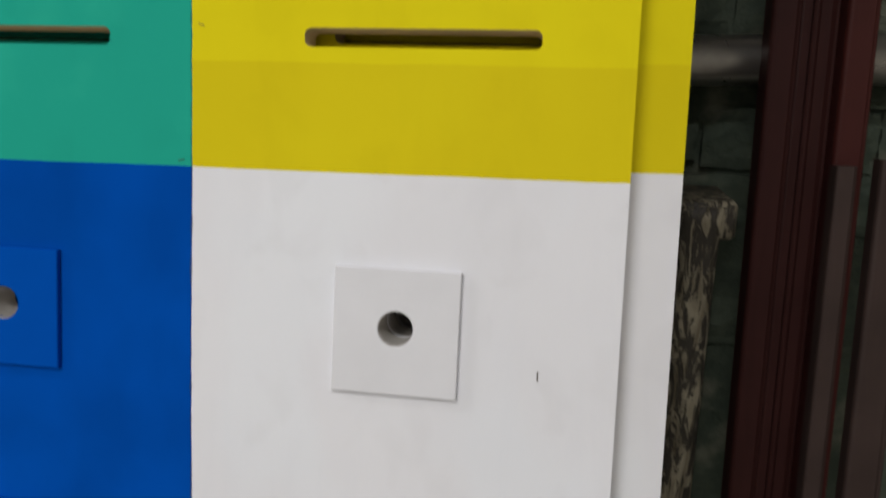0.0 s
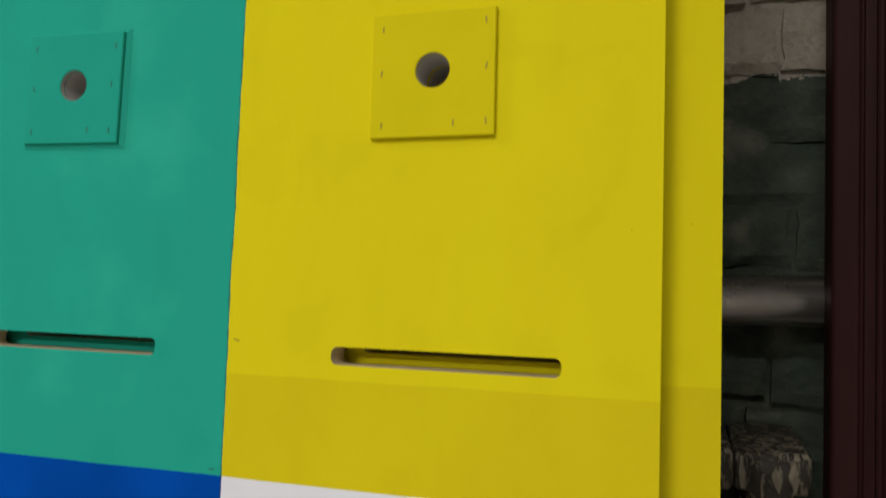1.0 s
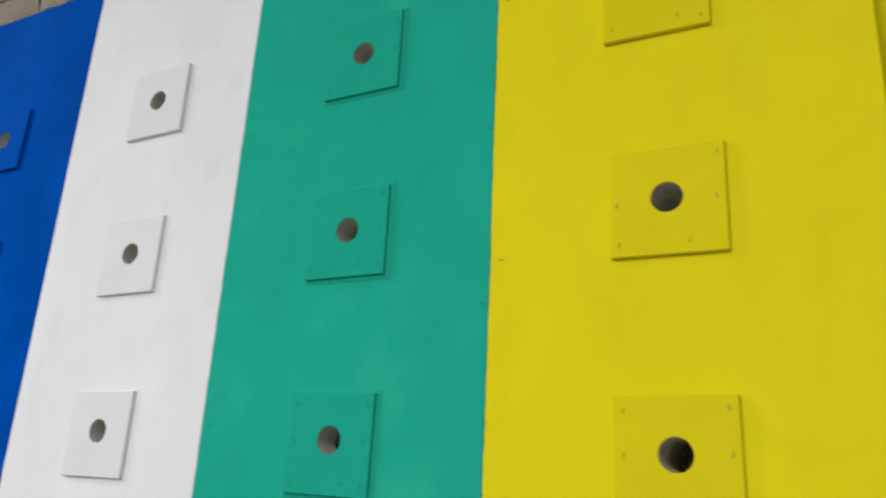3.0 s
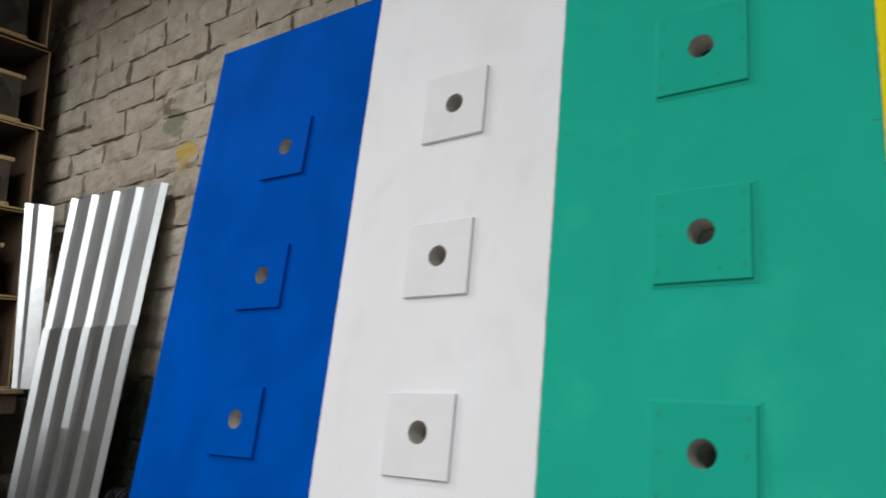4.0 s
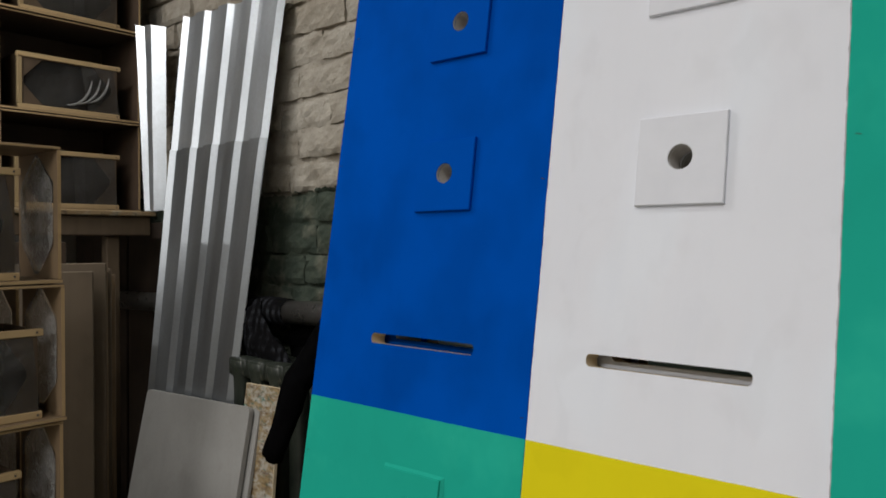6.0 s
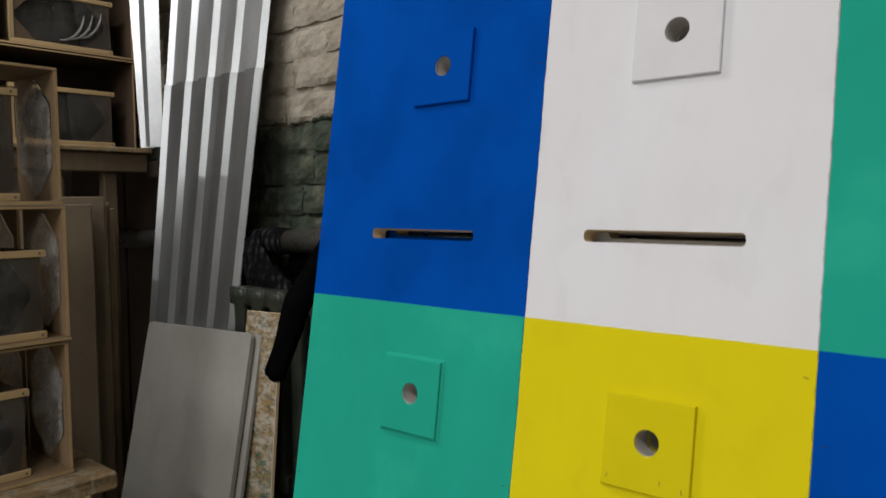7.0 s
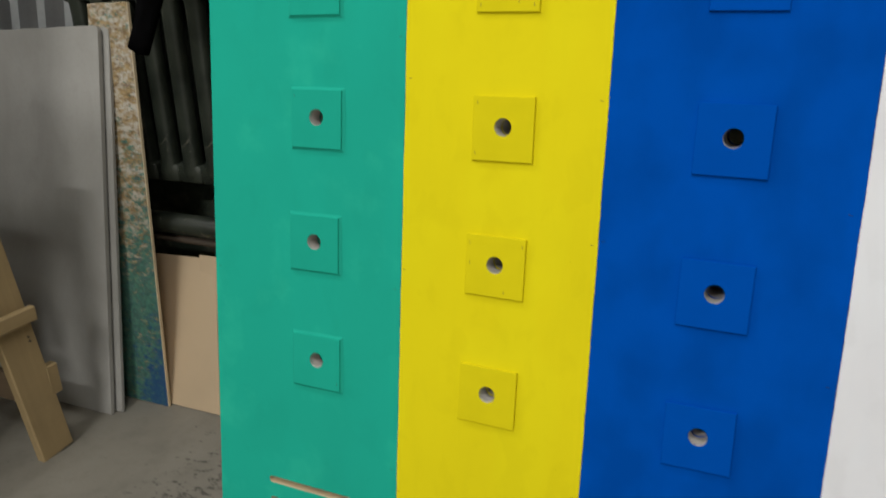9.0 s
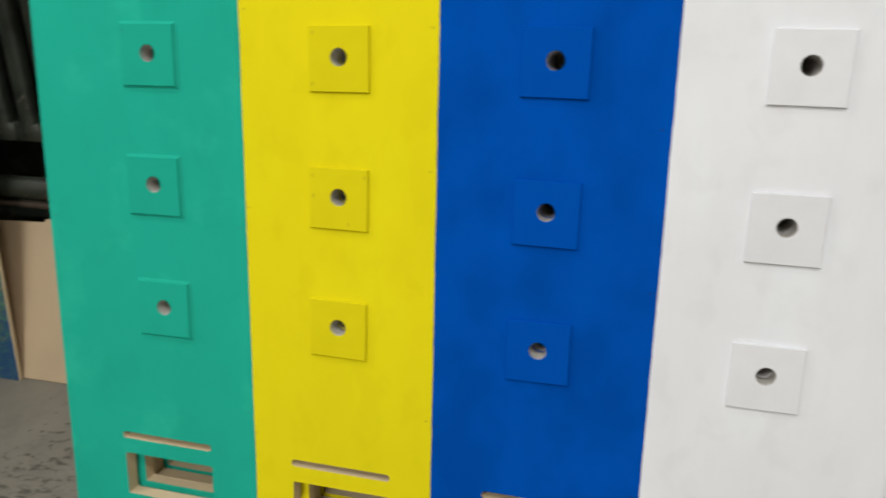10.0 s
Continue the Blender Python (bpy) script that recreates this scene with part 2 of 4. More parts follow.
EDGE_WOOD = wood("raw_edge", (0.44, 0.305, 0.155), 0.75, 0.65, 1, 30, 0.3)
# wood darkened until it reads as the deep shade below the table
SHADED_WOOD = wood("shaded_dark_wood", (0.055, 0.036, 0.024), 0.6, 0.8, 2, 26, 0.5)
HOLE_WALL = plain("pale_hole_wall", (0.58, 0.555, 0.52), 0.7, 0, 120, 0.25, 0.3)
GREY_PLY = wood("weathered_plywood", (0.15, 0.113, 0.074), 0.7, 0.7, 2, 16, 0.55)
FIBRE = wood("box_plywood", (0.115, 0.078, 0.047), 0.6, 0.65, 1, 12, 0.55)
# lighter copy of the box plywood, for the brighter light on the near crates
LIGHTER_PLY = wood("lighter_plywood", (0.25, 0.172, 0.098), 0.65, 0.65, 2, 12, 0.5)
# dark tone puts the shade inside the far crates and under the table into colour
SHADED_BOARD = wood("shaded_board", (0.075, 0.048, 0.03), 0.6, 0.7, 1, 12, 0.5)


def dusty_plank():
    """Old bench planks: yellow pine under paint drips, sawdust and grime."""
    n = Nodes("dusty_plank")
    v = n.coords("Object")
    grain = n.noise(n.coords("Object", (42, 3.0, 42)), 1.0, 6, 0.6, 1.0)
    tone = n.mix(n.ramp(grain, 0.3, 0.7), (0.15, 0.10, 0.05), (0.33, 0.235, 0.125))
    tone = n.mix(n.ramp(n.noise(v, 11.0, 5, 0.7, 1.0), 0.5, 0.62, 0, 0.75), tone, (0.36, 0.325, 0.25))
    tone = n.mix(n.ramp(n.noise(v, 16.0, 5, 0.7), 0.56, 0.68, 0, 0.8), tone, (0.055, 0.04, 0.026))
    tone = n.mix(n.ramp(n.noise(v, 60.0, 4, 0.7), 0.62, 0.7, 0, 0.6), tone, (0.05, 0.04, 0.03))
    n.bump(n.math("ADD", grain, n.noise(v, 80.0, 4, 0.7)), 0.6, 0.003)
    return n.done(tone, 0.75, 0.0, 0.25)


DUSTY_PLANK = dusty_plank()
NAIL = plain("dull_steel", (0.12, 0.11, 0.1), 0.5, 0.6, 200)
STAPLES = {"green": plain("green_dent", (0.008, 0.19, 0.135), 0.6, 0.0, 200), "yellow": plain("yellow_dent", (0.38, 0.30, 0.01), 0.6, 0.0, 200), "blue": plain("blue_dent", (0.001, 0.02, 0.12), 0.6, 0.0, 200)}


def brick_paint():
    """Whitewash gone grey above, dark green oil paint below."""
    n = Nodes("painted_brick")
    w = n.world()
    sep = n.node("ShaderNodeSeparateXYZ")
    n.link(w, sep.inputs[0])
    info = n.node("ShaderNodeObjectInfo")
    big, mid, fine = n.noise(w, 1.6, 3), n.noise(w, 14.0, 5, 0.65), n.noise(w, 90.0, 5, 0.7)
    pale = n.mix(n.ramp(mid, 0.3, 0.7), (0.32, 0.292, 0.243), (0.51, 0.473, 0.405))
    pale = n.mix(n.ramp(info.outputs["Random"], 0, 1, 0, 0.4), pale, (0.30, 0.258, 0.198))
    pale = n.mix(n.ramp(big, 0.45, 0.7, 0, 0.6), pale, (0.30, 0.26, 0.20))
    pale = n.mix(n.ramp(n.noise(w, 6.0, 5, 0.7, 0.6), 0.52, 0.66, 0, 0.5), pale, (0.24, 0.205, 0.15))
    pale = n.mix(n.ramp(n.noise(w, 30.0, 5, 0.7), 0.58, 0.7, 0, 0.55), pale, (0.17, 0.15, 0.115))
    pale = n.mix(n.ramp(fine, 0.58, 0.72, 0, 0.6), pale, (0.13, 0.115, 0.09))
    # an old smear of ochre paint and a grey-green patch of filler
    for spot, size, c in (((-2.40, 0.94, 2.59), 0.07, (0.42, 0.29, 0.06)), ((-2.49, 0.94, 2.715), 0.08, (0.17, 0.18, 0.13)), ((-2.53, 0.94, 2.785), 0.055, (0.13, 0.105, 0.06))):
        d = n.node("ShaderNodeVectorMath", operation="DISTANCE")
        n.link(n.world((1, 0, 1.6)), d.inputs[0])
        d.inputs[1].default_value = (spot[0], 0, spot[2] * 1.6)
        far = n.math("ADD", d.outputs["Value"], n.math("MULTIPLY", n.math("SUBTRACT", n.noise(w, 22.0, 4), 0.5), 0.16))
        pale = n.mix(n.ramp(far, size * 0.75, size, 0.85, 0), pale, c)
    green = n.mix(n.ramp(mid, 0.35, 0.7), (0.036, 0.050, 0.037), (0.075, 0.092, 0.067))
    green = n.mix(n.ramp(n.noise(w, 7.0, 4), 0.52, 0.68, 0, 0.75), green, (0.19, 0.185, 0.14))
    edge = n.math("ADD", sep.outputs[2], n.math("MULTIPLY", n.math("SUBTRACT", mid, 0.5), 0.12))
    tone = n.mix(n.math("GREATER_THAN", edge, 1.832), green, pale)
    n.bump(n.math("ADD", n.math("ADD", n.math("MULTIPLY", mid, 1.6), n.math("MULTIPLY", n.noise(w, 30.0, 4, 0.6), 0.8)), n.math("MULTIPLY", fine, 0.18)), 0.85, 0.008)
    return n.done(tone, 0.8, 0.0, 0.3)


BRICK = brick_paint()


DIRT = (-1.72, 0.13)


def concrete_floor():
    n = Nodes("worn_concrete")
    w = n.world()
    big, mid, fine = n.noise(w, 2.2, 4), n.noise(w, 13.0, 5, 0.7), n.noise(w, 120.0, 5, 0.7)
    tone = n.mix(n.ramp(big, 0.3, 0.7), (0.185, 0.172, 0.143), (0.27, 0.252, 0.212))
    tone = n.mix(n.ramp(mid, 0.5, 0.75, 0, 0.3), tone, (0.14, 0.128, 0.105))
    # scuffed crumbs of old dirt, thickest along one trodden strip
    d = n.node("ShaderNodeVectorMath", operation="DISTANCE")
    n.link(n.world((1, 0.45, 0)), d.inputs[0])
    d.inputs[1].default_value = (DIRT[0], DIRT[1] * 0.45, 0)
    trod = n.ramp(d.outputs["Value"], 0.06, 0.34, 0.13, 0)
    crumb = n.math("ADD", n.noise(n.world((1, 1.7, 1)), 24.0, 7, 0.74, 0.3), trod)
    tone = n.mix(n.ramp(crumb, 0.645, 0.70, 0, 0.8), tone, (0.06, 0.056, 0.048))
    tone = n.mix(n.ramp(fine, 0.6, 0.8, 0, 0.3), tone, (0.30, 0.28, 0.24))
    n.bump(n.math("ADD", mid, fine), 0.4, 0.002)
    return n.done(tone, n.ramp(mid, 0.3, 0.7, 0.6, 0.85))


CONCRETE = concrete_floor()
PLASTER = plain("dusty_plaster", (0.42, 0.40, 0.36), 0.85, 0, 25, 0.2, 0.4)


def galvanised(name, f, rough, metal):
    n = Nodes(name)
    v = n.coords("Object")
    spangle = n.noise(v, 90.0, 3, 0.6)
    smear = n.noise(n.coords("Object", (9, 9, 1.6)), 1.5, 2)
    tone = n.mix(n.ramp(smear, 0.3, 0.7), shade((0.62, 0.66, 0.69), f), shade((0.73, 0.775, 0.81), f))
    tone = n.mix(n.ramp(spangle, 0.4, 0.7, 0, 0.25), tone, shade((0.5, 0.5, 0.5), f))
    streak = n.noise(n.coords("Object", (40, 40, 1.5)), 1.0, 4)
    tone = n.mix(n.ramp(streak, 0.58, 0.8, 0, 0.08), tone, shade((0.3, 0.3, 0.29), f))
    return n.done(tone, n.ramp(smear, 0.3, 0.7, rough, rough + 0.1), metal)


ZINC = galvanised("galvanised_steel", 0.80, 0.33, 0.80)
# steel of the overlying sheet, darkened for the dim reflections low down
DARKER_ZINC = galvanised("darker_galvanised_steel", 0.56, 0.31, 0.86)


def primed_board():
    """Grey primer wiped on unevenly, with stains."""
    n = Nodes("grey_primed_board")
    v = n.coords("Object")
    big, mid, fine = n.noise(v, 2.6, 3), n.noise(v, 9.0, 4), n.noise(v, 90.0, 4)
    tone = n.mix(n.ramp(big, 0.35, 0.65), (0.265, 0.26, 0.243), (0.335, 0.329, 0.311))
    wipe = n.noise(n.coords("Object", (9, 9, 4.5)), 1.0, 4, 0.6, 0.5)
    tone = n.mix(n.ramp(wipe, 0.42, 0.7, 0, 0.35), tone, (0.23, 0.222, 0.20))
    tone = n.mix(n.ramp(mid, 0.55, 0.7, 0, 0.25), tone, (0.2, 0.19, 0.17))
    tone = n.mix(n.ramp(fine, 0.5, 0.8, 0, 0.2), tone, (0.2, 0.195, 0.18))
    n.bump(fine, 0.15)
    return n.done(tone, 0.7, 0.0, 0.3)


GREY_BOARD = primed_board()
MAHOGANY = wood("mahogany_varnish", (0.034, 0.0115, 0.0105), 0.6, 0.5, 2, 40, 0.4, 0.1)
RED_MAHOGANY = wood("red_mahogany_varnish", (0.058, 0.0145, 0.0125), 0.6, 0.5, 2, 40, 0.4, 0.16)
DUSTY_MAHOGANY = wood("dusty_mahogany", (0.055, 0.036, 0.032), 0.6, 0.6, 2, 40, 0.7, 0.2)


def chipped_paint():
    """Pale radiator paint run down in drips and chipped off to the dark iron."""
    n = Nodes("chipped_radiator_paint")
    v = n.coords("Object", (1, 1, 0.22))
    run, chip, fine = n.noise(v, 45.0, 4, 0.6, 0.8), n.noise(v, 75.0, 5, 0.7, 1.2), n.noise(n.coords("Object"), 160.0, 4)
    tone = n.mix(n.ramp(run, 0.35, 0.65), (0.12, 0.10, 0.065), (0.32, 0.29, 0.215))
    tone = n.mix(n.ramp(chip, 0.46, 0.52, 0, 0.92), tone, (0.022, 0.019, 0.016))
    n.bump(n.math("ADD", n.math("MULTIPLY", n.ramp(chip, 0.46, 0.52, 1, 0), 1.0), fine), 0.8, 0.002)
    return n.done(tone, 0.55, 0.0, 0.4)


CAST = chipped_paint()
PIPE = plain("aluminium_painted_pipe", (0.36, 0.345, 0.32), 0.3, 0.9, 22, 0.45, 0.15)


def worn_cast():
    """Dark green radiator paint, grimy, knocked off to pale undercoat in spots."""
    n = Nodes("grimy_green_radiator")
    v = n.coords("Object")
    grime, chip, fine = n.noise(v, 9.0, 4), n.noise(n.coords("Object", (1, 1, 0.45)), 26.0, 5, 0.65, 0.8), n.noise(v, 120.0, 4)
    tone = n.mix(n.ramp(grime, 0.35, 0.65), (0.012, 0.016, 0.012), (0.032, 0.038, 0.029))
    tone = n.mix(n.ramp(chip, 0.62, 0.70, 0, 0.7), tone, (0.18, 0.17, 0.135))
    n.bump(n.math("ADD", chip, fine), 0.4, 0.002)
    return n.done(tone, 0.42, 0.0, 0.3)


DARK_CAST = worn_cast()
RUST = plain("rusty_pipe", (0.07, 0.05, 0.035), 0.7, 0, 60, 0.5, 0.5)
BLACK_CLOTH = plain("black_cotton", (0.0028, 0.0028, 0.0032), 0.95, 0, 300, 0.4, 0.5, spec=0.02)


def film_material(name, dark, pale, alpha):
    """Dusty, crumpled clear plastic film, its wrinkle highlights painted on as pale streaks."""
    n = Nodes(name)
    v = n.coords("Object")
    crumple = n.noise(v, 22.0, 5, 0.6, 2.0)
    n.bump(crumple, 1.0, 0.012)
    crease_glint = n.ramp(n.math("ABSOLUTE", n.math("SUBTRACT", n.noise(v, 30.0, 4, 0.6, 1.5), 0.5)), 0.0, 0.035, 1, 0)
    dust = n.noise(v, 260.0, 3, 0.7)
    tone = n.mix(n.ramp(n.noise(v, 9.0, 4), 0.45, 0.75), dark, pale)
    tone = n.mix(n.math("MULTIPLY", crease_glint, n.ramp(n.noise(v, 14.0, 2), 0.4, 0.65, 0, 0.7)), tone, shade(pale, 1.9))
    tone = n.mix(n.ramp(dust, 0.55, 0.75, 0, 0.25), tone, shade(pale, 1.4))
    n.bsdf.inputs["Alpha"].default_value = alpha
    return n.done(tone, 0.26, 0.0, 0.35)


FILM = film_material("crumpled_film", (0.014, 0.014, 0.013), (0.06, 0.058, 0.054), 0.8)
FLAP_FILM = film_material("grey_film", (0.05, 0.048, 0.044), (0.13, 0.125, 0.115), 0.45)
# paler copy for the side windows, where the film catches the light
PALE_FILM = film_material("milky_film", (0.30, 0.295, 0.28), (0.62, 0.61, 0.59), 0.62)


def plaid():
    n = Nodes("plaid_flannel")
    sep = n.node("ShaderNodeSeparateXYZ")
    n.link(n.coords("Object"), sep.inputs[0])
    a = n.math("GREATER_THAN", n.math("SINE", n.math("MULTIPLY", sep.outputs[0], 220.0)), 0.0)
    b = n.math("GREATER_THAN", n.math("SINE", n.math("MULTIPLY", sep.outputs[2], 230.0)), 0.0)
    fold = n.ramp(n.noise(n.coords("Object"), 14.0, 3), 0.4, 0.6)
    tone = n.mix(n.math("MULTIPLY", n.math("MULTIPLY", a, n.math("ADD", 0.45, n.math("MULTIPLY", b, 0.55))), fold), (0.003, 0.003, 0.0035), (0.036, 0.038, 0.044))
    return n.done(tone, 0.95, 0.0, 0.1)


PLAID = plaid()


def splashed_osb():
    """Strand board covered with splashes of the panel paints, green and blue mostly low down."""
    n = Nodes("paint_splashed_board")
    v = n.coords("Object")
    sep = n.node("ShaderNodeSeparateXYZ")
    n.link(v, sep.inputs[0])
    flat = n.coords("Object", (34, 34, 62))
    strand = n.noise(flat, 1.0, 5, 0.65, 0.4)
    tone = n.mix(n.ramp(strand, 0.38, 0.62), (0.15, 0.095, 0.045), (0.37, 0.27, 0.135))
    s1, s2, s3, s4 = n.noise(v, 45, 4, 0.7, 1.5), n.noise(flat, 0.6, 5, 0.75, 0.2), n.noise(flat, 0.9, 6, 0.8, 0.2), n.noise(flat, 0.75, 6, 0.8, 0.2)
    pour = n.noise(v, 7.0, 3)
    low = n.math("ADD", n.ramp(sep.outputs[2], 0.95, 0.3), n.math("MULTIPLY", n.math("SUBTRACT", pour, 0.5), 1.3))
    high = n.ramp(sep.outputs[2], 0.25, 0.8)
    tone = n.mix(n.math("MULTIPLY", n.ramp(s2, 0.46, 0.58), n.math("ADD", n.math("MULTIPLY", high, 0.75), 0.25)), tone, (0.46, 0.43, 0.37))
    tone = n.mix(n.ramp(s1, 0.64, 0.68, 0, 0.6), tone, (0.34, 0.22, 0.03))
    tone = n.mix(n.ramp(n.math("ADD", s3, n.math("MULTIPLY", low, 0.2)), 0.56, 0.64, 0, 0.85), tone, n.mix(n.ramp(s1, 0.4, 0.6), (0.015, 0.10, 0.10), (0.04, 0.20, 0.15)))
    corner = n.math("MULTIPLY", n.ramp(sep.outputs[2], 0.45, 0.05), n.ramp(sep.outputs[0], 0.05, 0.2))
    tone = n.mix(n.ramp(n.math("ADD", s4, n.math("MULTIPLY", corner, 0.25)), 0.60, 0.72, 0, 0.85), tone, (0.012, 0.06, 0.18))
    n.bump(s2, 0.6, 0.002)
    return n.done(tone, 0.45)


OSB = splashed_osb()

# ---- the room ----
WALL = pose(0, 0.8485, 0, 0, 0, math.degrees(math.atan(-0.0425)))
wall_north = tagged(part("wall_north", one_box(-4.6, 2.6, 0.018, 0.35, 0, 3.7), BRICK), "old brick wall, whitewashed above and dark green below", "wall", kind="structure")
wall_north.matrix_world = WALL
tagged(part("floor", one_box(-4.6, 2.6, -5.2, 1.4, -0.12, 0), CONCRETE), "worn grey concrete workshop floor", "floor", kind="structure")
# unseen ceiling and other walls, assumed: they close the room and bounce light
tagged(part("ceiling", one_box(-4.6, 2.6, -5.2, 1.4, 3.72, 3.9), PLASTER), "assumed plain dusty plaster ceiling, unseen", "ceiling", kind="structure")
tagged(part("wall_west", one_box(-4.6, -4.15, -5.2, 1.06, 0, 3.72), PLASTER), "assumed plain plastered side wall, unseen", "wall", kind="structure")
tagged(part("wall_east", one_box(2.3, 2.6, -5.2, 0.74, 0, 3.72), PLASTER), "assumed plain plastered side wall, unseen", "wall", kind="structure")
tagged(part("wall_south", one_box(-4.14, 2.29, -5.2, -4.9, 0, 3.72), PLASTER), "assumed plain plastered wall behind the workshop, unseen", "wall", kind="structure")

# ---- the painted hive fronts ----
LEAN = pose(0, 0, 0.14, -9)
PLATE_X = {0: -1.151, 1: -0.785, 2: -0.420, 3: -0.058}
SLOT_X = [(-1.324, -1.121), (-0.944, -0.7435), (-0.567, -0.3685), (-0.194, 0.002)]
SLOT_Z = (1.3965, 1.402, 1.401, 1.402)
# how far each plate sits off the even grid, from the lowest row up
PLATE_OFF = (
    ((0.004, -0.0003), (-0.0016, -0.001), (0.003, -0.0042), (-0.0026, -0.0045), (0.0008, 0.0058), (0.0022, 0.0022), (0.0022, -0.0022)),
    ((-0.0006, 0.0002), (0.0022, -0.0003), (0.0042, -0.0038), (0.0022, -0.0018), (0, 0.0047), (-0.0002, 0.0047), (-0.0008, 0.0022)),
    ((-0.0024, 0.001), (-0.0017, -0.0007), (0, -0.0018), (0.0018, -0.0034), (-0.0003, 0.0027), (-0.0025, 0.0018), (-0.0038, -0.0022)),
    ((-0.004, 0.003), (-0.0022, 0.002), (0.0017, -0.0013), (0.0036, -0.0032), (0.0011, 0), (0.0009, -0.0025), (-0.0046, -0.005)))
ROWS_LOW, ROWS_UP = (0.396, 0.636, 0.876, 1.116), (1.596, 1.836, 2.076)
UPPER, LOWER = ("blue", "white", "green", "yellow"), ("green", "yellow", "blue", "white")
SIDE, RADIUS, PLY_T = 0.108, 0.015, 0.029


def hive_front(place, shift=0.0, bore=(0.0, 0.0)):
    """One painted front; shift moves its slots sideways on the sheet, bore its round holes and plates."""
    thing = empty("hive_front_panel", LEAN @ place, "tall plywood hive front in blue, white, green and yellow", "hive panel", "stacked hive fronts")
    rng = random.Random(4)
    holes, plates = [], []
    for c in range(4):
        for k, (row, colours) in enumerate([(r, LOWER) for r in ROWS_LOW] + [(r, UPPER) for r in ROWS_UP]):
            x, z = PLATE_X[c] + PLATE_OFF[c][k][0] + bore[0] - SIDE / 2, row + PLATE_OFF[c][k][1] + bore[1] + SIDE / 2
            plates.append((x, z, colours[c], rng.uniform(-0.7, 0.7)))
            holes.append(disc(x, z + 0.003, RADIUS))
        x0, x1 = SLOT_X[c][0] + shift, SLOT_X[c][1] + shift
        holes.append(rounded(x0, x1, SLOT_Z[c], SLOT_Z[c] + 0.0155, 0.006))
        holes.append(rounded(x0 + 0.003, x1 + 0.003, 0.157, 0.1715, 0.006))
        holes.append(rounded(x0 + 0.006, x1 + 0.004, 0.03, 0.124, 0.004))
    outline = [(-1.45, -0.138), (0.077, -0.138), (0.077, 2.386), (-1.45, 2.386)]
    me = sheet_with_holes("board", outline, holes, PLY_T)
    me.materials.append(PAINT)
    me.materials.append(PLY_EDGE)
    me.materials.append(HOLE_WALL)
    for p in me.polygons:
        if p.material_index == 1 and any(abs(p.center.x - x) < 0.017 and abs(p.center.z - z - 0.003) < 0.017 for x, z, _, _ in plates):
            p.material_index = 2
    board = new("board", me)
    board.parent = thing
    plate = sheet_with_holes("entrance_plate", [(-SIDE / 2, -SIDE / 2), (SIDE / 2, -SIDE / 2), (SIDE / 2, SIDE / 2), (-SIDE / 2, SIDE / 2)], [disc(0, 0.003, RADIUS, 32)], 0.0062, 0.0009)
    for p in plate.polygons:
        p.material_index = 0 if abs(p.center.x) > 0.03 or abs(p.center.z - 0.003) > 0.03 or p.normal.y < -0.4 else 1
    meshes = {}
    for name, m in PLATE.items():
        meshes[name] = plate.copy()
        meshes[name].name = "entrance_plate"
        meshes[name].materials.append(m)
        meshes[name].materials.append(HOLE_WALL)
    bpy.data.meshes.remove(plate)
    bm = bmesh.new()
    inner, outer = SIDE / 2 - 0.001, SIDE / 2 + 0.0048
    loops = []
    for r, y in ((inner, 0.0034), (SIDE / 2 + 0.0012, 0.0042), (outer, 0.0060)):
        loops.append([bm.verts.new((r * a + 0.0008 * noise.noise(Vector((a * 3, b * 3, r * 90))), y, r * b + 0.0008 * noise.noise(Vector((b * 3, a * 3, r * 70))))) for a, b in [(1 - 2 * q / 6, 1) for q in range(6)] + [(-1, 1 - 2 * q / 6) for q in range(6)] + [(-1 + 2 * q / 6, -1) for q in range(6)] + [(1, -1 + 2 * q / 6) for q in range(6)]])
    for la, lb in zip(loops, loops[1:]):
        for q in range(24):
            bm.faces.new((la[q], la[(q + 1) % 24], lb[(q + 1) % 24], lb[q]))
    bmesh.ops.recalc_face_normals(bm, faces=bm.faces)
    bead = bpy.data.meshes.new("paint_bead")
    bm.to_mesh(bead)
    bm.free()
    bead.materials.append(GREEN_BEAD)
    staples = {}
    for name, m in STAPLES.items():
        bm = one_box(-0.0006, 0.0006, -0.0004, 0.001, -0.0028, 0.0028)
        staples[name] = bpy.data.meshes.new("staple")
        bm.to_mesh(staples[name])
        bm.free()
        staples[name].materials.append(m)
    for x, z, colour, turn in plates:
        ob = shared("entrance_plate", meshes[colour], thing, pose(x, -0.0062, z, 0, turn, 0))
        if colour == "green":
            shared("paint_bead", bead, ob, Matrix())
        for sx, sz in ((-0.046, -0.041), (-0.046, 0.001), (-0.046, 0.041), (0.046, -0.041), (0.046, 0.001), (0.046, 0.041), (0.021, -0.041)):
            if rng.random() < (0.9 if z > 1.3 else 0.15) and colour in ("green", "yellow"):
                shared("staple", staples[colour], ob, pose(sx + rng.uniform(-0.002, 0.002), 0, sz + rng.uniform(-0.003, 0.003), 0, rng.uniform(-14, 14), 0))
    for edge in (*EDGES, 0.0765, -1.45):
        for side in (-0.011, 0.009):
            if (edge == 0.0765 and side > 0) or (edge == -1.45 and side < 0):
                continue
            z = 0.2 + rng.uniform(0, 0.1)
            while z < 2.35:
                c = sum(edge + side > e for e in EDGES)
                colour = (UPPER if z > 1.3 else LOWER)[c]
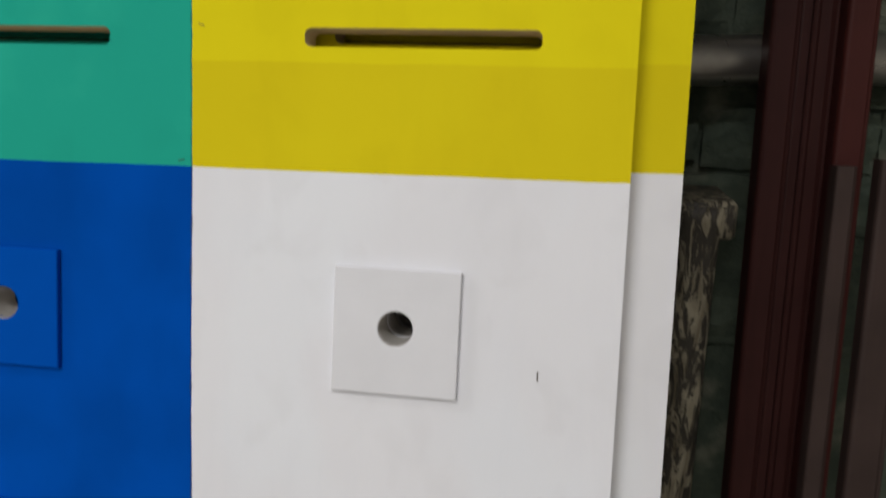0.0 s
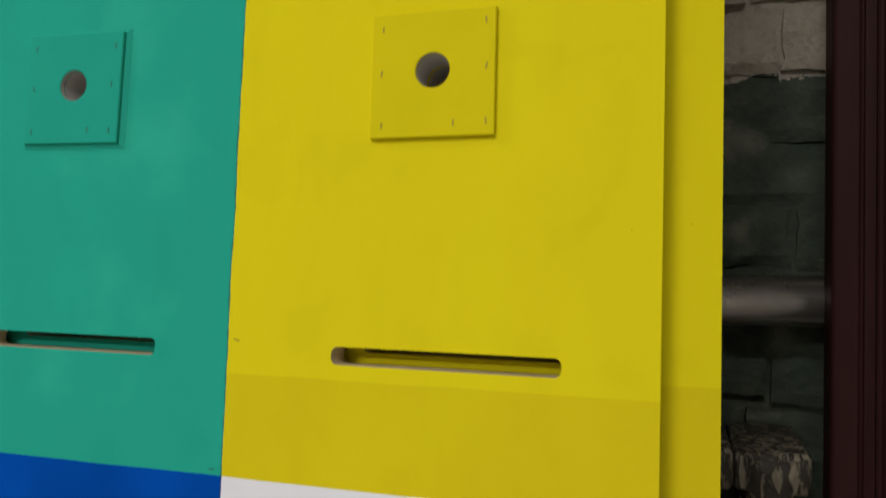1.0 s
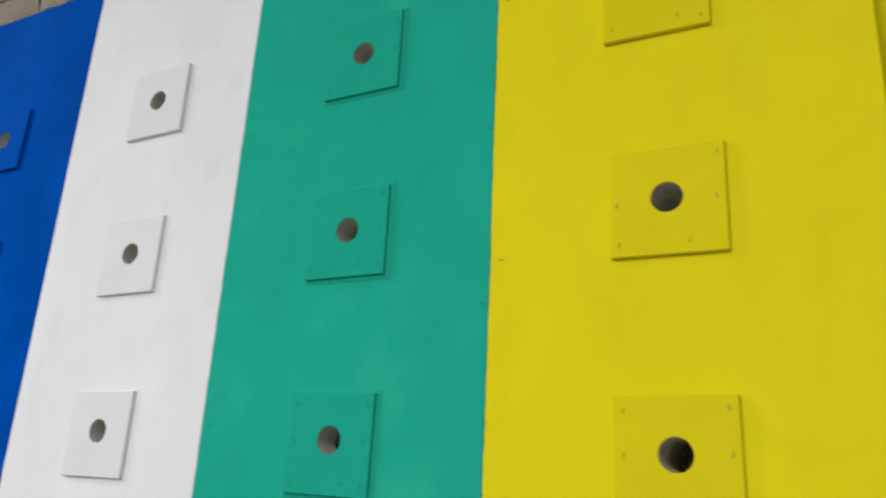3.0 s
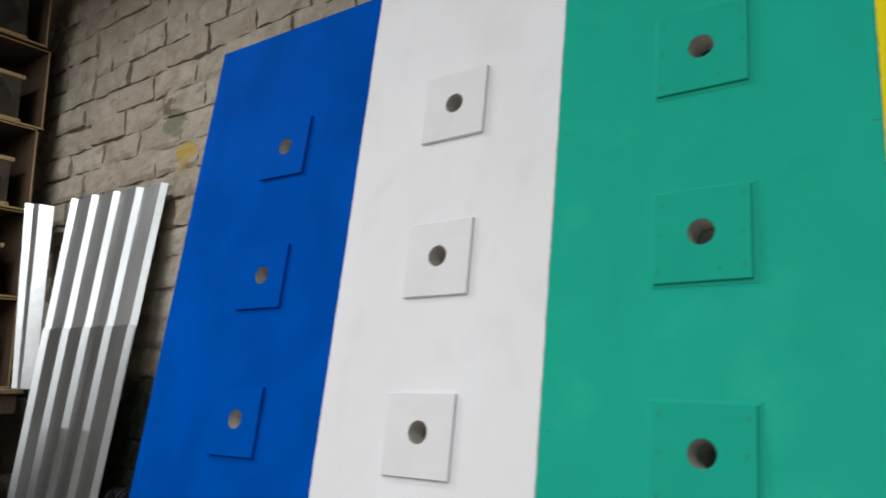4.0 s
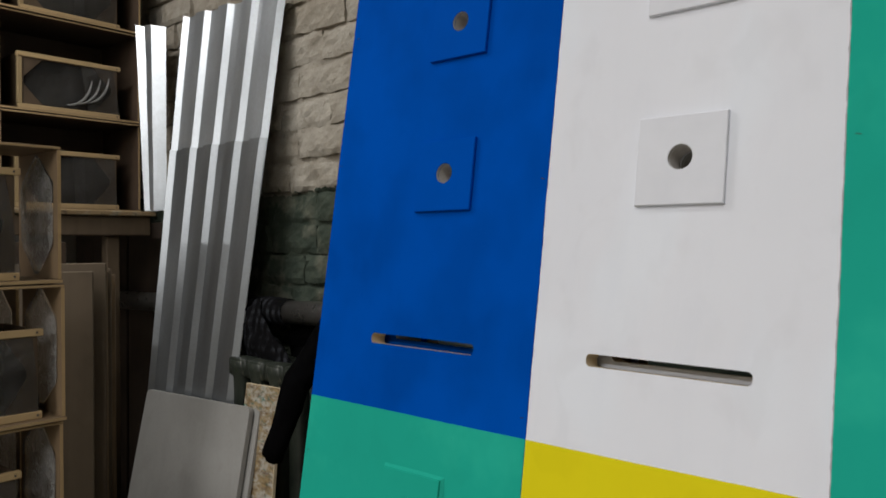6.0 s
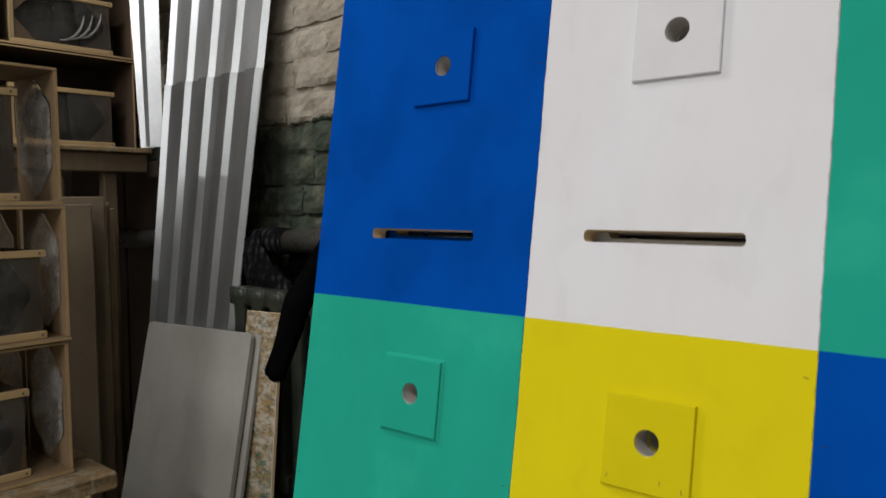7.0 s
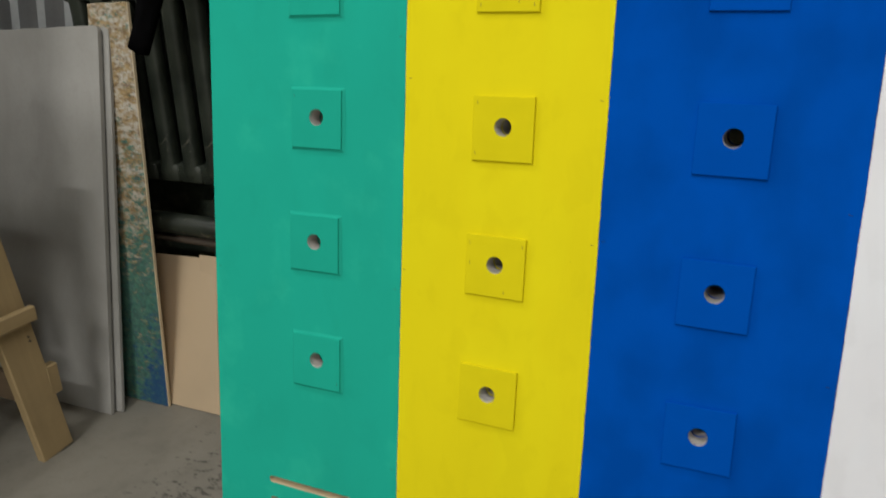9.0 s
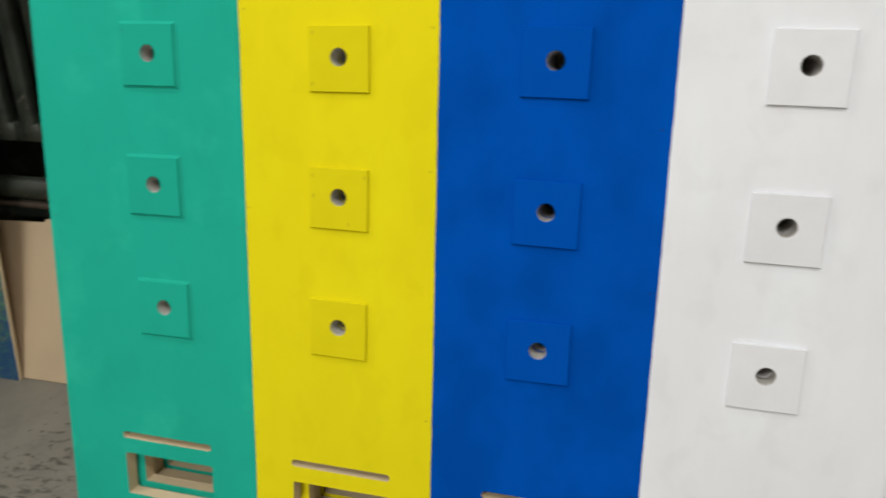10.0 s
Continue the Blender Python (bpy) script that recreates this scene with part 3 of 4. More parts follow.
                if colour != "white" and (edge < 0 or rng.random() < 0.35):
                    shared("staple", staples[colour], board, pose(edge + side + rng.uniform(-0.003, 0.003), -0.0002, z, 0, 90 + rng.uniform(-20, 20), 0))
                z += rng.uniform(0.2, 0.5)
    return thing


front = hive_front(Matrix())
behind = hive_front(pose(0.0465, 0.0385, 0.009), -0.032, (-0.046, -0.0085))
tagged(behind, "second painted plywood hive front, stacked behind the first")
part("pencil_mark", one_box(0.0112, 0.0124, -0.0004, 0.0, 1.133, 1.141), NAIL, front)
third = hive_front(pose(0.012, 0.077, 0.002), -0.004, (-0.012, -0.002))
tagged(third, "third painted plywood hive front in the leaning stack")

fourth = hive_front(pose(0.02, 0.1155, 0.004), -0.006, (-0.019, -0.003))
tagged(fourth, "last painted plywood hive front, hindmost in the leaning stack")


# ---- heating pipe and radiators along the brick wall ----
def radiator(x_right, sections, y, z0, z1, material, label, pitch=0.092):
    thing = empty("radiator", pose(x_right, y, z0), label, "radiator")
    h = z1 - z0
    bm = bmesh.new()
    half = 0.031 if pitch > 0.095 else 0.03
    # two flat columns, front and back, that widen into the headers
    prof = [(0.0, 0.9), (0.03, 1.15), (0.07, 0.98), (0.5, 0.94), (h - 0.075, 0.98), (h - 0.045, 1.2), (h - 0.02, 1.3)]
    for dy in (-0.043, 0.043):
        rings = []
        for z, f in prof:
            rings.append([bm.verts.new((math.copysign(abs(math.cos(q)) ** 0.55, math.cos(q)) * half * f, dy + math.copysign(abs(math.sin(q)) ** 0.8, math.sin(q)) * 0.026 * f, z + 0.01)) for q in [k * math.pi / 7 for k in range(14)]])
        for p, q in zip(rings, rings[1:]):
            for k in range(14):
                bm.faces.new((p[k], p[(k + 1) % 14], q[(k + 1) % 14], q[k]))
        bm.faces.new(rings[0][::-1])
        bm.faces.new(rings[-1])
    box(bm, -0.008, 0.008, -0.043, 0.043, 0.04, h - 0.04)
    for z in (0.034, h - 0.03):
        box(bm, -pitch * 0.5 + 0.0008, pitch * 0.5 - 0.0008, -0.068, 0.068, z - 0.028, z + 0.028, 0.006)
    me = bpy.data.meshes.new("section")
    bm.to_mesh(me)
    bm.free()
    for p in me.polygons:
        p.use_smooth = True
    me.materials.append(material)
    for k in range(sections):
        shared("section", me, thing, pose(-k * pitch, 0, 0))
    return thing


radiator(0.228, 6, 0.745, 0.72, 1.326, CAST, "old cast-iron radiator with flaking pale paint below the pipe", 0.096)
radiator(-1.72, 9, 0.80, 0.70, 1.315, DARK_CAST, "grimy cast-iron radiator behind the leaning boards")


def wall_pipe(a, b, r, material, label):
    bm = tube([a, (Vector(a) + Vector(b)) / 2, b], r, 20)
    return tagged(part("heating_pipe", bm, material, smooth=True), label, "pipe")


wall_pipe((-4.1, 0.896, 1.413), (2.28, 0.701, 1.563), 0.036, PIPE, "aluminium-painted steel heating pipe along the brick wall")
wall_pipe((-4.1, 0.79, 0.555), (-1.2, 0.73, 0.56), 0.034, DARK_CAST, "low dark heating pipe behind the plywood offcut")
wall_pipe((-4.1, 0.80, 0.497), (-1.2, 0.74, 0.50), 0.012, RUST, "thin rusty pipe running under the low heating pipe")


# ---- mahogany mouldings at the right-hand end ----
def moulding(x, y, top, lean_x, width, depth, material, label):
    bm = bmesh.new()
    prof = [(-0.5, 0.5), (-0.5, -0.38), (-0.42, -0.5), (0.3, -0.5), (0.36, -0.25), (0.5, -0.25), (0.5, 0.5)]
    rings = []
    length = top / math.cos(radians(8))
    for k in range(9):
        z = length * k / 8
        rings.append([bm.verts.new((p * width, q * depth, z)) for p, q in prof])
    for a, b in zip(rings, rings[1:]):
        for k in range(len(prof)):
            bm.faces.new((a[k], a[(k + 1) % len(prof)], b[(k + 1) % len(prof)], b[k]))
    bm.faces.new(rings[0])
    bm.faces.new(rings[-1])
    bmesh.ops.recalc_face_normals(bm, faces=bm.faces)
    bmesh.ops.bevel(bm, geom=[e for e in bm.edges if e.calc_face_angle(0) > 0.5 and abs(e.verts[0].co.z - e.verts[1].co.z) > 0.01], offset=0.002, segments=1, affect="EDGES")
    ob = part("moulding", bm, material)
    ob.matrix_world = pose(x, y, 0.004, -6, lean_x, 0)
    return tagged(ob, label, "moulding", "leaning mouldings")


moulding(0.318, 0.55, 2.45, -0.2, 0.04, 0.045, MAHOGANY, "dark mahogany-stained wooden moulding leaning on the wall")
moulding(0.366, 0.5585, 2.44, -0.2, 0.052, 0.014, MAHOGANY, "thin dark mahogany-stained board set back between the mouldings")
moulding(0.3595, 0.553, 2.44, -0.2, 0.010, 0.020, MAHOGANY, "narrow dark mahogany-stained bead in the bundle")
moulding(0.4145, 0.55, 2.45, -0.2, 0.043, 0.045, RED_MAHOGANY, "reddish mahogany-stained moulding at the end of the bundle")
moulding(0.399, 0.495, 1.375, -0.3, 0.028, 0.03, DUSTY_MAHOGANY, "short dusty mahogany moulding standing before the others")
moulding(0.463, 0.495, 1.385, -0.3, 0.05, 0.03, DUSTY_MAHOGANY, "wider short dusty mahogany moulding standing before the others")


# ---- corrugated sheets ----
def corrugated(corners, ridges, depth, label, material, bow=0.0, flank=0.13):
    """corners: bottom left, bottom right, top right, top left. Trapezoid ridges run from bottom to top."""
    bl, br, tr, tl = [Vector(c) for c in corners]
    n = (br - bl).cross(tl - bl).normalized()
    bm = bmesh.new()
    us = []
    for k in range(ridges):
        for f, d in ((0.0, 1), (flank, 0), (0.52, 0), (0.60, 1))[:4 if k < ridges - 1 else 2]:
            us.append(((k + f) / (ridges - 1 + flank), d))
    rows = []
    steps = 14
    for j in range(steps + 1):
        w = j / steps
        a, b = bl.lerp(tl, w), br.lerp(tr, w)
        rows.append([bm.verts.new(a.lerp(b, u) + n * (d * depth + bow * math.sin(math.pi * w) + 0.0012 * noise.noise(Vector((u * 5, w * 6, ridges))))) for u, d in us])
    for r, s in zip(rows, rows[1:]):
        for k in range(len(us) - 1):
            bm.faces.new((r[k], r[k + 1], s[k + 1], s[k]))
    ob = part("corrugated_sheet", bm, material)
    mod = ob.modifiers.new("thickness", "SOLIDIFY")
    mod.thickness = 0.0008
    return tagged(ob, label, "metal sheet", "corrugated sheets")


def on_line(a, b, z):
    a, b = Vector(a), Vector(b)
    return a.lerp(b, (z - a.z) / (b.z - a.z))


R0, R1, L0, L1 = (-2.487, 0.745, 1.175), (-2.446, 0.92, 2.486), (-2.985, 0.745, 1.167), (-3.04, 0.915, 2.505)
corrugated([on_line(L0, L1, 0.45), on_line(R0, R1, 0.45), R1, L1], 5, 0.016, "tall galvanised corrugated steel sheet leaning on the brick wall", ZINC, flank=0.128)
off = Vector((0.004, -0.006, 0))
corrugated([on_line(L0, L1, 0.45) + off, on_line(R0, R1, 0.45) + off, on_line(R0, R1, 2.0) + off, on_line(L0, L1, 2.0) + off], 5, 0.016, "shorter, darker galvanised corrugated sheet lying over the tall one", DARKER_ZINC, flank=0.128)
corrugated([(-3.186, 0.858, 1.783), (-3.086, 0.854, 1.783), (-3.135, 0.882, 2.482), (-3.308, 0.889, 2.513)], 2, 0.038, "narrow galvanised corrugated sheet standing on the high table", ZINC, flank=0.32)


# ---- boards leaning at the left of the painted panel ----
def leaning_sheet(name, foot_l, foot_r, top_r, top_l, thick, material, label, category, corner=0.0, edge=None):
    """A flat board through four places, its front face there."""
    a, b, c, d = [Vector(p) for p in (foot_l, foot_r, top_r, top_l)]
    ux = (b - a).normalized()
    n = ux.cross((d - a)).normalized()
    uz = n.cross(ux).normalized()
    n = -n
    m = Matrix((ux, -n, uz)).transposed().to_4x4()
    if (m.to_3x3() @ Vector((0, 1, 0))).y < 0:
        m = Matrix((ux, n, uz)).transposed().to_4x4()
    m.translation = a
    loc = [m.inverted() @ p for p in (a, b, c, d)]
    pts = [(p.x, p.z) for p in loc]
    if corner:
        w, h = pts[2][0], pts[2][1]
        pts = [pts[0], pts[1]] + [(w - corner + corner * math.sin(radians(k * 18)), h - corner + corner * math.cos(radians(k * 18))) for k in range(5, -1, -1)] + [(pts[3][0] + corner - corner * math.sin(radians(k * 18)), pts[3][1] - corner + corner * math.cos(radians(k * 18))) for k in range(0, 6)]
    me = sheet_with_holes(name, pts, [], thick, 0.0012)
    me.materials.append(material)
    me.materials.append(edge or material)
    ob = new(name, me)
    ob.matrix_world = m
    return tagged(ob, label, category)


leaning_sheet("grey_board", (-2.86, 0.415, 0.003), (-2.268, 0.42, 0.003), (-2.312, 0.683, 1.189), (-2.889, 0.672, 1.171), 0.016, GREY_BOARD, "smooth grey-primed board with rounded corners leaning upright", "board", 0.02)
leaning_sheet("grey_board", (-2.84, 0.441, 0.003), (-2.247, 0.446, 0.003), (-2.291, 0.703, 1.183), (-2.869, 0.692, 1.165), 0.012, GREY_BOARD, "second smooth grey-primed board behind the first", "board", 0.02)
leaning_sheet("splashed_board", (-2.36, 0.525, 0.003), (-2.128, 0.527, 0.003), (-2.215, 0.722, 1.253), (-2.375, 0.712, 1.25), 0.012, OSB, "narrow strand board splashed with green, blue and white paint", "board", 0.0, PLY_EDGE)
leaning_sheet("plywood_offcut", (-2.35, 0.545, 0.003), (-1.936, 0.548, 0.003), (-2.045, 0.735, 0.455), (-2.46, 0.735, 0.44), 0.01, PLY, "clean pale plywood offcut standing on the floor", "board")
leaning_sheet("plywood_offcut", (-2.02, 0.563, 0.003), (-1.80, 0.563, 0.003), (-1.88, 0.744, 0.462), (-2.11, 0.744, 0.459), 0.01, PLY, "second pale plywood offcut standing behind the first", "board")


# ---- crates of plywood with small hive boxes in them ----
def hexagon(y0, y1, z0, z1, cut, blunt=0.012):
    zm = (z0 + z1) / 2
    return [(y0 + cut, z0), (y1 - cut, z0), (y1, zm - blunt), (y1, zm + blunt), (y1 - cut, z1), (y0 + cut, z1), (y0, zm + blunt), (y0, zm - blunt)]


def crate(m, width, height, depth, rng, side_window=False, label="open-fronted crate of thin plywood with raw edges"):
    """Open towards +x, its lower front corner at the origin, its width along y; the ones with side windows are open at the back too."""
    thing = empty("crate", m, label, "crate", "stacked crates")
    t = 0.009

    def panel(name, bm):
        bm.normal_update()
        for f in bm.faces:
            f.material_index = 1 if f.normal.x > 0.8 else 0
        # inner faces carry shade in the far crates, light in the near ones, as colour
        part(name, bm, [LIGHTER_PLY if side_window else SHADED_BOARD, EDGE_WOOD], thing)

    panel("bottom", one_box(-depth, 0.006, 0, width, 0, t, 0.001))
    panel("top", one_box(-depth, rng.uniform(-0.004, 0.008), 0, width, height - t, height - 0.002, 0.001))
    if not side_window:
        part("back", one_box(-depth - 0.006, -depth, 0, width, 0, height - 0.002), SHADED_BOARD, thing)
        panel("side", one_box(-depth, 0, 0, t, t + 0.001, height - t - 0.001, 0.001))
        panel("side", one_box(-depth, rng.uniform(-0.003, 0.004), width - t, width, t + 0.001, height - t - 0.001, 0.001))
        return thing
    x0, x1, xm = -depth + 0.026, -0.026, -depth / 2
    window = [(xm - 0.012, height - 0.02), (x0, height - 0.085), (x0, 0.09), (xm - 0.012, 0.024), (xm + 0.012, 0.024), (x1, 0.09), (x1, height - 0.085), (xm + 0.012, height - 0.02)]
    me = sheet_with_holes("side", [(-depth, t + 0.001), (0, t + 0.001), (0, height - t - 0.001), (-depth, height - t - 0.001)], [window], t - 0.001)
    me.materials.append(LIGHTER_PLY)
    me.materials.append(EDGE_WOOD)
    for y in (0.001, width - t):
        side = shared("side", me, thing, pose(0, y, 0))
        bm = bmesh.new()
        g = []
        for i in range(11):
            g.append([])
            for j in range(15):
                z = 0.019 + (height - 0.034) * j / 14
                half = min(1.0, max(0.1, (z - 0.015) / 0.075), max(0.1, (height - 0.012 - z) / 0.075)) * ((x1 - x0) / 2 + 0.004)
                g[-1].append(bm.verts.new((xm + half * (i / 5 - 1), (0.0105 if y < 0.1 else -0.003) + 0.002 * noise.noise(Vector((i * 0.6, j * 0.5, m.translation.z * 9 + y))), z)))
        for i in range(10):
            for j in range(14):
                bm.faces.new((g[i][j], g[i + 1][j], g[i + 1][j + 1], g[i][j + 1]))
        part("film", bm, PALE_FILM, side, "milky crumpled plastic film", True)
    return thing


def nucleus_box(m, length, height, depth, label="small hive box with a film window between pale battens"):
    """A small hive box: plywood sides with a cut-out window under film, pale battens along its front."""
    thing = empty("nucleus_box", m, label, "hive box", "small hive boxes")
    cut = 0.066 if depth > 0.25 else 0.05
    me = sheet_with_holes("window_panel", [(0, 0.006), (length, 0.006), (length, height - 0.006), (0, height - 0.006)], [hexagon(0.016, length - 0.024, 0.018, height - 0.017, cut)], 0.004)
    me.materials.append(FIBRE)
    me.materials.append(FIBRE)
    shared("window_panel", me, thing, pose(0, 0, 0, 0, 0, 90))
    n = 14
    bm = bmesh.new()
    grid = [[bm.verts.new((-0.008 - 0.004 * noise.noise(Vector((i * 0.45, j * 0.7, length * 9 + m.translation.z * 7))), 0.01 + (length - 0.02) * i / n, 0.012 + (height - 0.024) * j / 8)) for j in range(9)] for i in range(n + 1)]
    for i in range(n):
        for j in range(8):
            bm.faces.new((grid[i][j], grid[i + 1][j], grid[i + 1][j + 1], grid[i][j + 1]))
    part("film", bm, FILM, thing, "crumpled clear plastic film", True)
    bm = bmesh.new()
    start = length * (0.60 + 0.12 * math.sin(m.translation.z * 9))
    grid = [[bm.verts.new((0.0028 + 0.0016 * noise.noise(Vector((i * 0.7, j * 0.6, m.translation.z * 5))), start + (j - 4) * 0.004 * math.sin(m.translation.z * 23) + (length - 0.004 - start) * i / 8, 0.019 + (height - 0.038) * j / 8)) for j in range(9)] for i in range(9)]
    for i in range(8):
        for j in range(8):
            bm.faces.new((grid[i][j], grid[i + 1][j], grid[i + 1][j + 1], grid[i][j + 1]))
    part("film_flap", bm, FLAP_FILM, thing, "loose flap of grey plastic film", True)
    part("top_batten", one_box(-0.012, 0.006, -0.006, length + 0.012, height - 0.017, height, 0.0015), PINE_Y, thing)
    part("bottom_batten", one_box(-0.012, 0.006, -0.002, length + 0.008, 0, 0.018, 0.0015), PINE_Y, thing)
    part("end_batten", one_box(-0.012, 0.004, -0.004, 0.012, 0.0185, height - 0.0175, 0.0015), PINE, thing)
    part("side", one_box(-depth, -0.013, 0, 0.008, 0.002, height - 0.002), FIBRE, thing)
    part("side", one_box(-depth, -0.013, length - 0.008, length, 0.002, height - 0.002), FIBRE, thing)
    part("back", one_box(-depth - 0.005, -depth, 0, length, 0.002, height - 0.002), FIBRE, thing)
    for z in (height - 0.0085, 0.009):
        vs = bmesh.new()
        bmesh.ops.create_cone(vs, cap_ends=True, segments=8, radius1=0.0028, radius2=0.0028, depth=0.002, matrix=pose(0.0065, length - 0.003, z, 0, 90, 0))
        part("nail", vs, NAIL, thing)
    return thing


rng = random.Random(11)
for col, y0 in enumerate((0.366, -0.146)):
    for k in range(5):
        z = 1.782 + 0.35 * k
        slip = rng.uniform(-0.006, 0.006)
        nudge = 0.024 if k == 3 else 0
        crate(pose(-3.325 + slip, y0 + nudge + rng.uniform(-0.003, 0.003), z), 0.509, 0.349, 0.30, rng, label="open-fronted thin plywood crate in the tall stack")
        if k == 0 and col == 0:
            nucleus_box(pose(-3.352, 0.43, z + 0.0095, 0, 0, rng.uniform(-1, 1)), 0.362, 0.212, 0.26)
        else:
            held = nucleus_box(pose(-3.352 + rng.uniform(-0.006, 0.01), y0 + 0.075 + nudge * 0.7 + rng.uniform(-0.004, 0.006), z + 0.0095, 0, 0, rng.uniform(-2.5, 2.5)), 0.352, 0.205 + rng.uniform(-0.004, 0.006), 0.26)
            if k == 1 and col == 0:
                # thin pale arcs modelled in place of the curved highlights on this window's film
                for q in range(3):
                    arc = [(0.006, 0.165 + 0.032 * q + 0.09 * math.sin(u * 1.45), 0.032 + 0.008 * q + 0.115 * (1 - math.cos(u * 1.45))) for u in [i / 9 for i in range(10)]]
                    part("film_fold", tube(arc, [0.0014 + 0.0036 * math.sin(math.pi * (i + 0.5) / 10) for i in range(10)], 8), PALE_FILM, held, "pale curved glint modelled on the plastic film", True)

for k in range(3):
    z = 0.9115 + 0.331 * k
    crate(pose(-2.35 + (0, 0.004, -0.003)[k], -0.336 + (0, 0.004, 0.0)[k], z), 0.511, 0.330, 0.24, rng, True, "open-fronted thin plywood crate on the work bench")
    if k < 2:
        nucleus_box(pose(-2.372, -0.29 + (-0.035, 0.012)[k], z + 0.0095, 0, 0, (0.8, -0.5)[k]), 0.402, (0.213, 0.214)[k], 0.2)
    else:
        nucleus_box(pose(-2.375, -0.325, z + 0.0095, 0, 0, -0.6), 0.402, 0.262, 0.2)

# second row, added to shade the grey board; suggested by a second film peak
for k in range(2):
    z = 0.9115 + 0.331 * k
    crate(pose(-2.602, -0.338 + (0.003, -0.004)[k], z), 0.511, 0.330, 0.24, rng, True, "open-fronted thin plywood crate in the second row on the bench")
    nucleus_box(pose(-2.63, -0.30 + (0.02, -0.01)[k], z + 0.0095, 0, 0, (-0.6, 0.9)[k]), 0.39, 0.212, 0.2)

# ---- work bench that carries the near crates ----
bench = empty("work_bench", pose(-2.27, 0, 0), "rough pine work bench with a dusty plank top and splayed legs", "bench")
for k, (x0, x1, y0, y1) in enumerate(((-0.165, -0.002, -0.0722, 0.25), (-0.166, -0.004, -1.55, -0.073), (-0.33, -0.170, -1.55, 0.262), (-0.5, -0.335, -1.55, 0.24), (-0.66, -0.505, -1.55, 0.15))):
    bm = one_box(x0, x1, y0, y1, 0.866, 0.9105, 0.005)
    long = [e for e in bm.edges if abs(e.verts[0].co.y - e.verts[1].co.y) > 0.2]
    bmesh.ops.subdivide_edges(bm, edges=long, cuts=24)
    for v in bm.verts:
        worn = noise.noise(Vector((v.co.x * 30, v.co.y * 22, v.co.z * 30 + k)))
        if v.co.x > x1 - 0.012:
            v.co.x -= 0.006 * max(0, worn)
            v.co.z -= 0.004 * max(0, worn)
    part("top_plank", bm, DUSTY_PLANK, bench)


def strut(a, b, width, thick, material, parent, name, face=(1, 0, 0), seed=0):
    """A plank between two places, its broad side towards face."""
    a, b = Vector(a), Vector(b)
    z = (b - a).normalized()
    y = Vector(face)
    y = (y - z * y.dot(z)).normalized()
    x = y.cross(z)
    m = Matrix((x, y, z)).transposed().to_4x4()
    m.translation = a
    bm = plank((b - a).length, width, thick, 0.003, 0.0015, 6, seed)
    ob = part(name, bm, material, parent)
    ob.matrix_local = m
    return ob


for x, s in ((0.004, 1), (-0.47, 2)):
    strut((x - 0.004, 0.213, 0.002), (x - 0.018, 0.129, 0.865), 0.104, 0.03, PINE, bench, "leg", seed=s)
    strut((x - 0.004, -1.2, 0.002), (x - 0.018, -1.1, 0.865), 0.098, 0.03, PINE, bench, "leg", seed=s + 3)
for y, z in ((0.160, 0.845), (0.098, 0.835), (0.162, 0.80), (0.163, 0.775), (0.103, 0.822), (0.205, 0.385), (0.207, 0.372)):
    bm = bmesh.new()
    bmesh.ops.create_cone(bm, cap_ends=True, segments=8, radius1=0.0034, radius2=0.0034, depth=0.003, matrix=pose(0.0157 - 0.0165 * z, y, z, 0, 90, 0))
    part("nail", bm, NAIL, bench)
part("leg_block", one_box(-0.016, 0.012, 0.232, 0.272, 0.18, 0.275, 0.004), PINE, bench)
strut((0.026, 0.228, 0.455), (0.026, -1.22, 0.452), 0.042, 0.022, PINE, bench, "rung", seed=7)
strut((-0.02, 0.19, 0.22), (-0.46, 0.19, 0.22), 0.09, 0.025, OLD_WOOD, bench, "stretcher", (0, 1, 0), 8)
strut((-0.20, 0.045, 0.002), (-0.20, 0.022, 0.86), 0.078, 0.025, OLD_WOOD, bench, "inner_leg", seed=10)
strut((-0.16, -0.02, 0.42), (-0.14, 0.15, 0.79), 0.07, 0.02, OLD_WOOD, bench, "brace", seed=11)
strut((-0.33, 0.135, 0.80), (-0.33, 0.225, 0.53), 0.026, 0.02, OLD_WOOD, bench, "brace", seed=9)
strut((-0.13, 0.128, 0.63), (-0.13, 0.185, 0.40), 0.022, 0.02, PINE, bench, "brace", seed=13)
strut((-0.09, 0.055, 0.445), (-0.09, -0.75, 0.47), 0.058, 0.022, OLD_WOOD, bench, "stretcher", seed=12)
strut((-0.43, 0.085, 0.10), (-0.43, 0.01, 0.78), 0.03, 0.022, OLD_WOOD, bench, "brace", seed=14)
# loose offcuts under the bench; the last four added to hide the lit background
for k, (y, x, w, top, tilt) in enumerate(((-0.16, -2.62, 0.12, 0.78, 6), (-0.02, -2.66, 0.09, 0.7, -9), (0.06, -2.6, 0.07, 0.62, 14), (-0.34, -2.58, 0.14, 0.74, -4), (-0.30, -2.74, 0.24, 0.8, 3), (-0.55, -2.75, 0.26, 0.79, -3), (-0.03, -2.76, 0.2, 0.8, 2), (-0.85, -2.72, 0.3, 0.78, 2))):
    ob = part("offcut", plank(top, w, 0.02, seed=20 + k), OLD_WOOD)
    ob.matrix_world = pose(x, y, 0.012, tilt, -5, 90)
    tagged(ob, "dusty wooden offcut standing under the work bench", "offcut", "offcuts under the bench")

# ---- high table that carries the tall stack ----
table = empty("high_table", pose(-3.2, 0, 0), "high rough timber table below the stacked crates", "table")
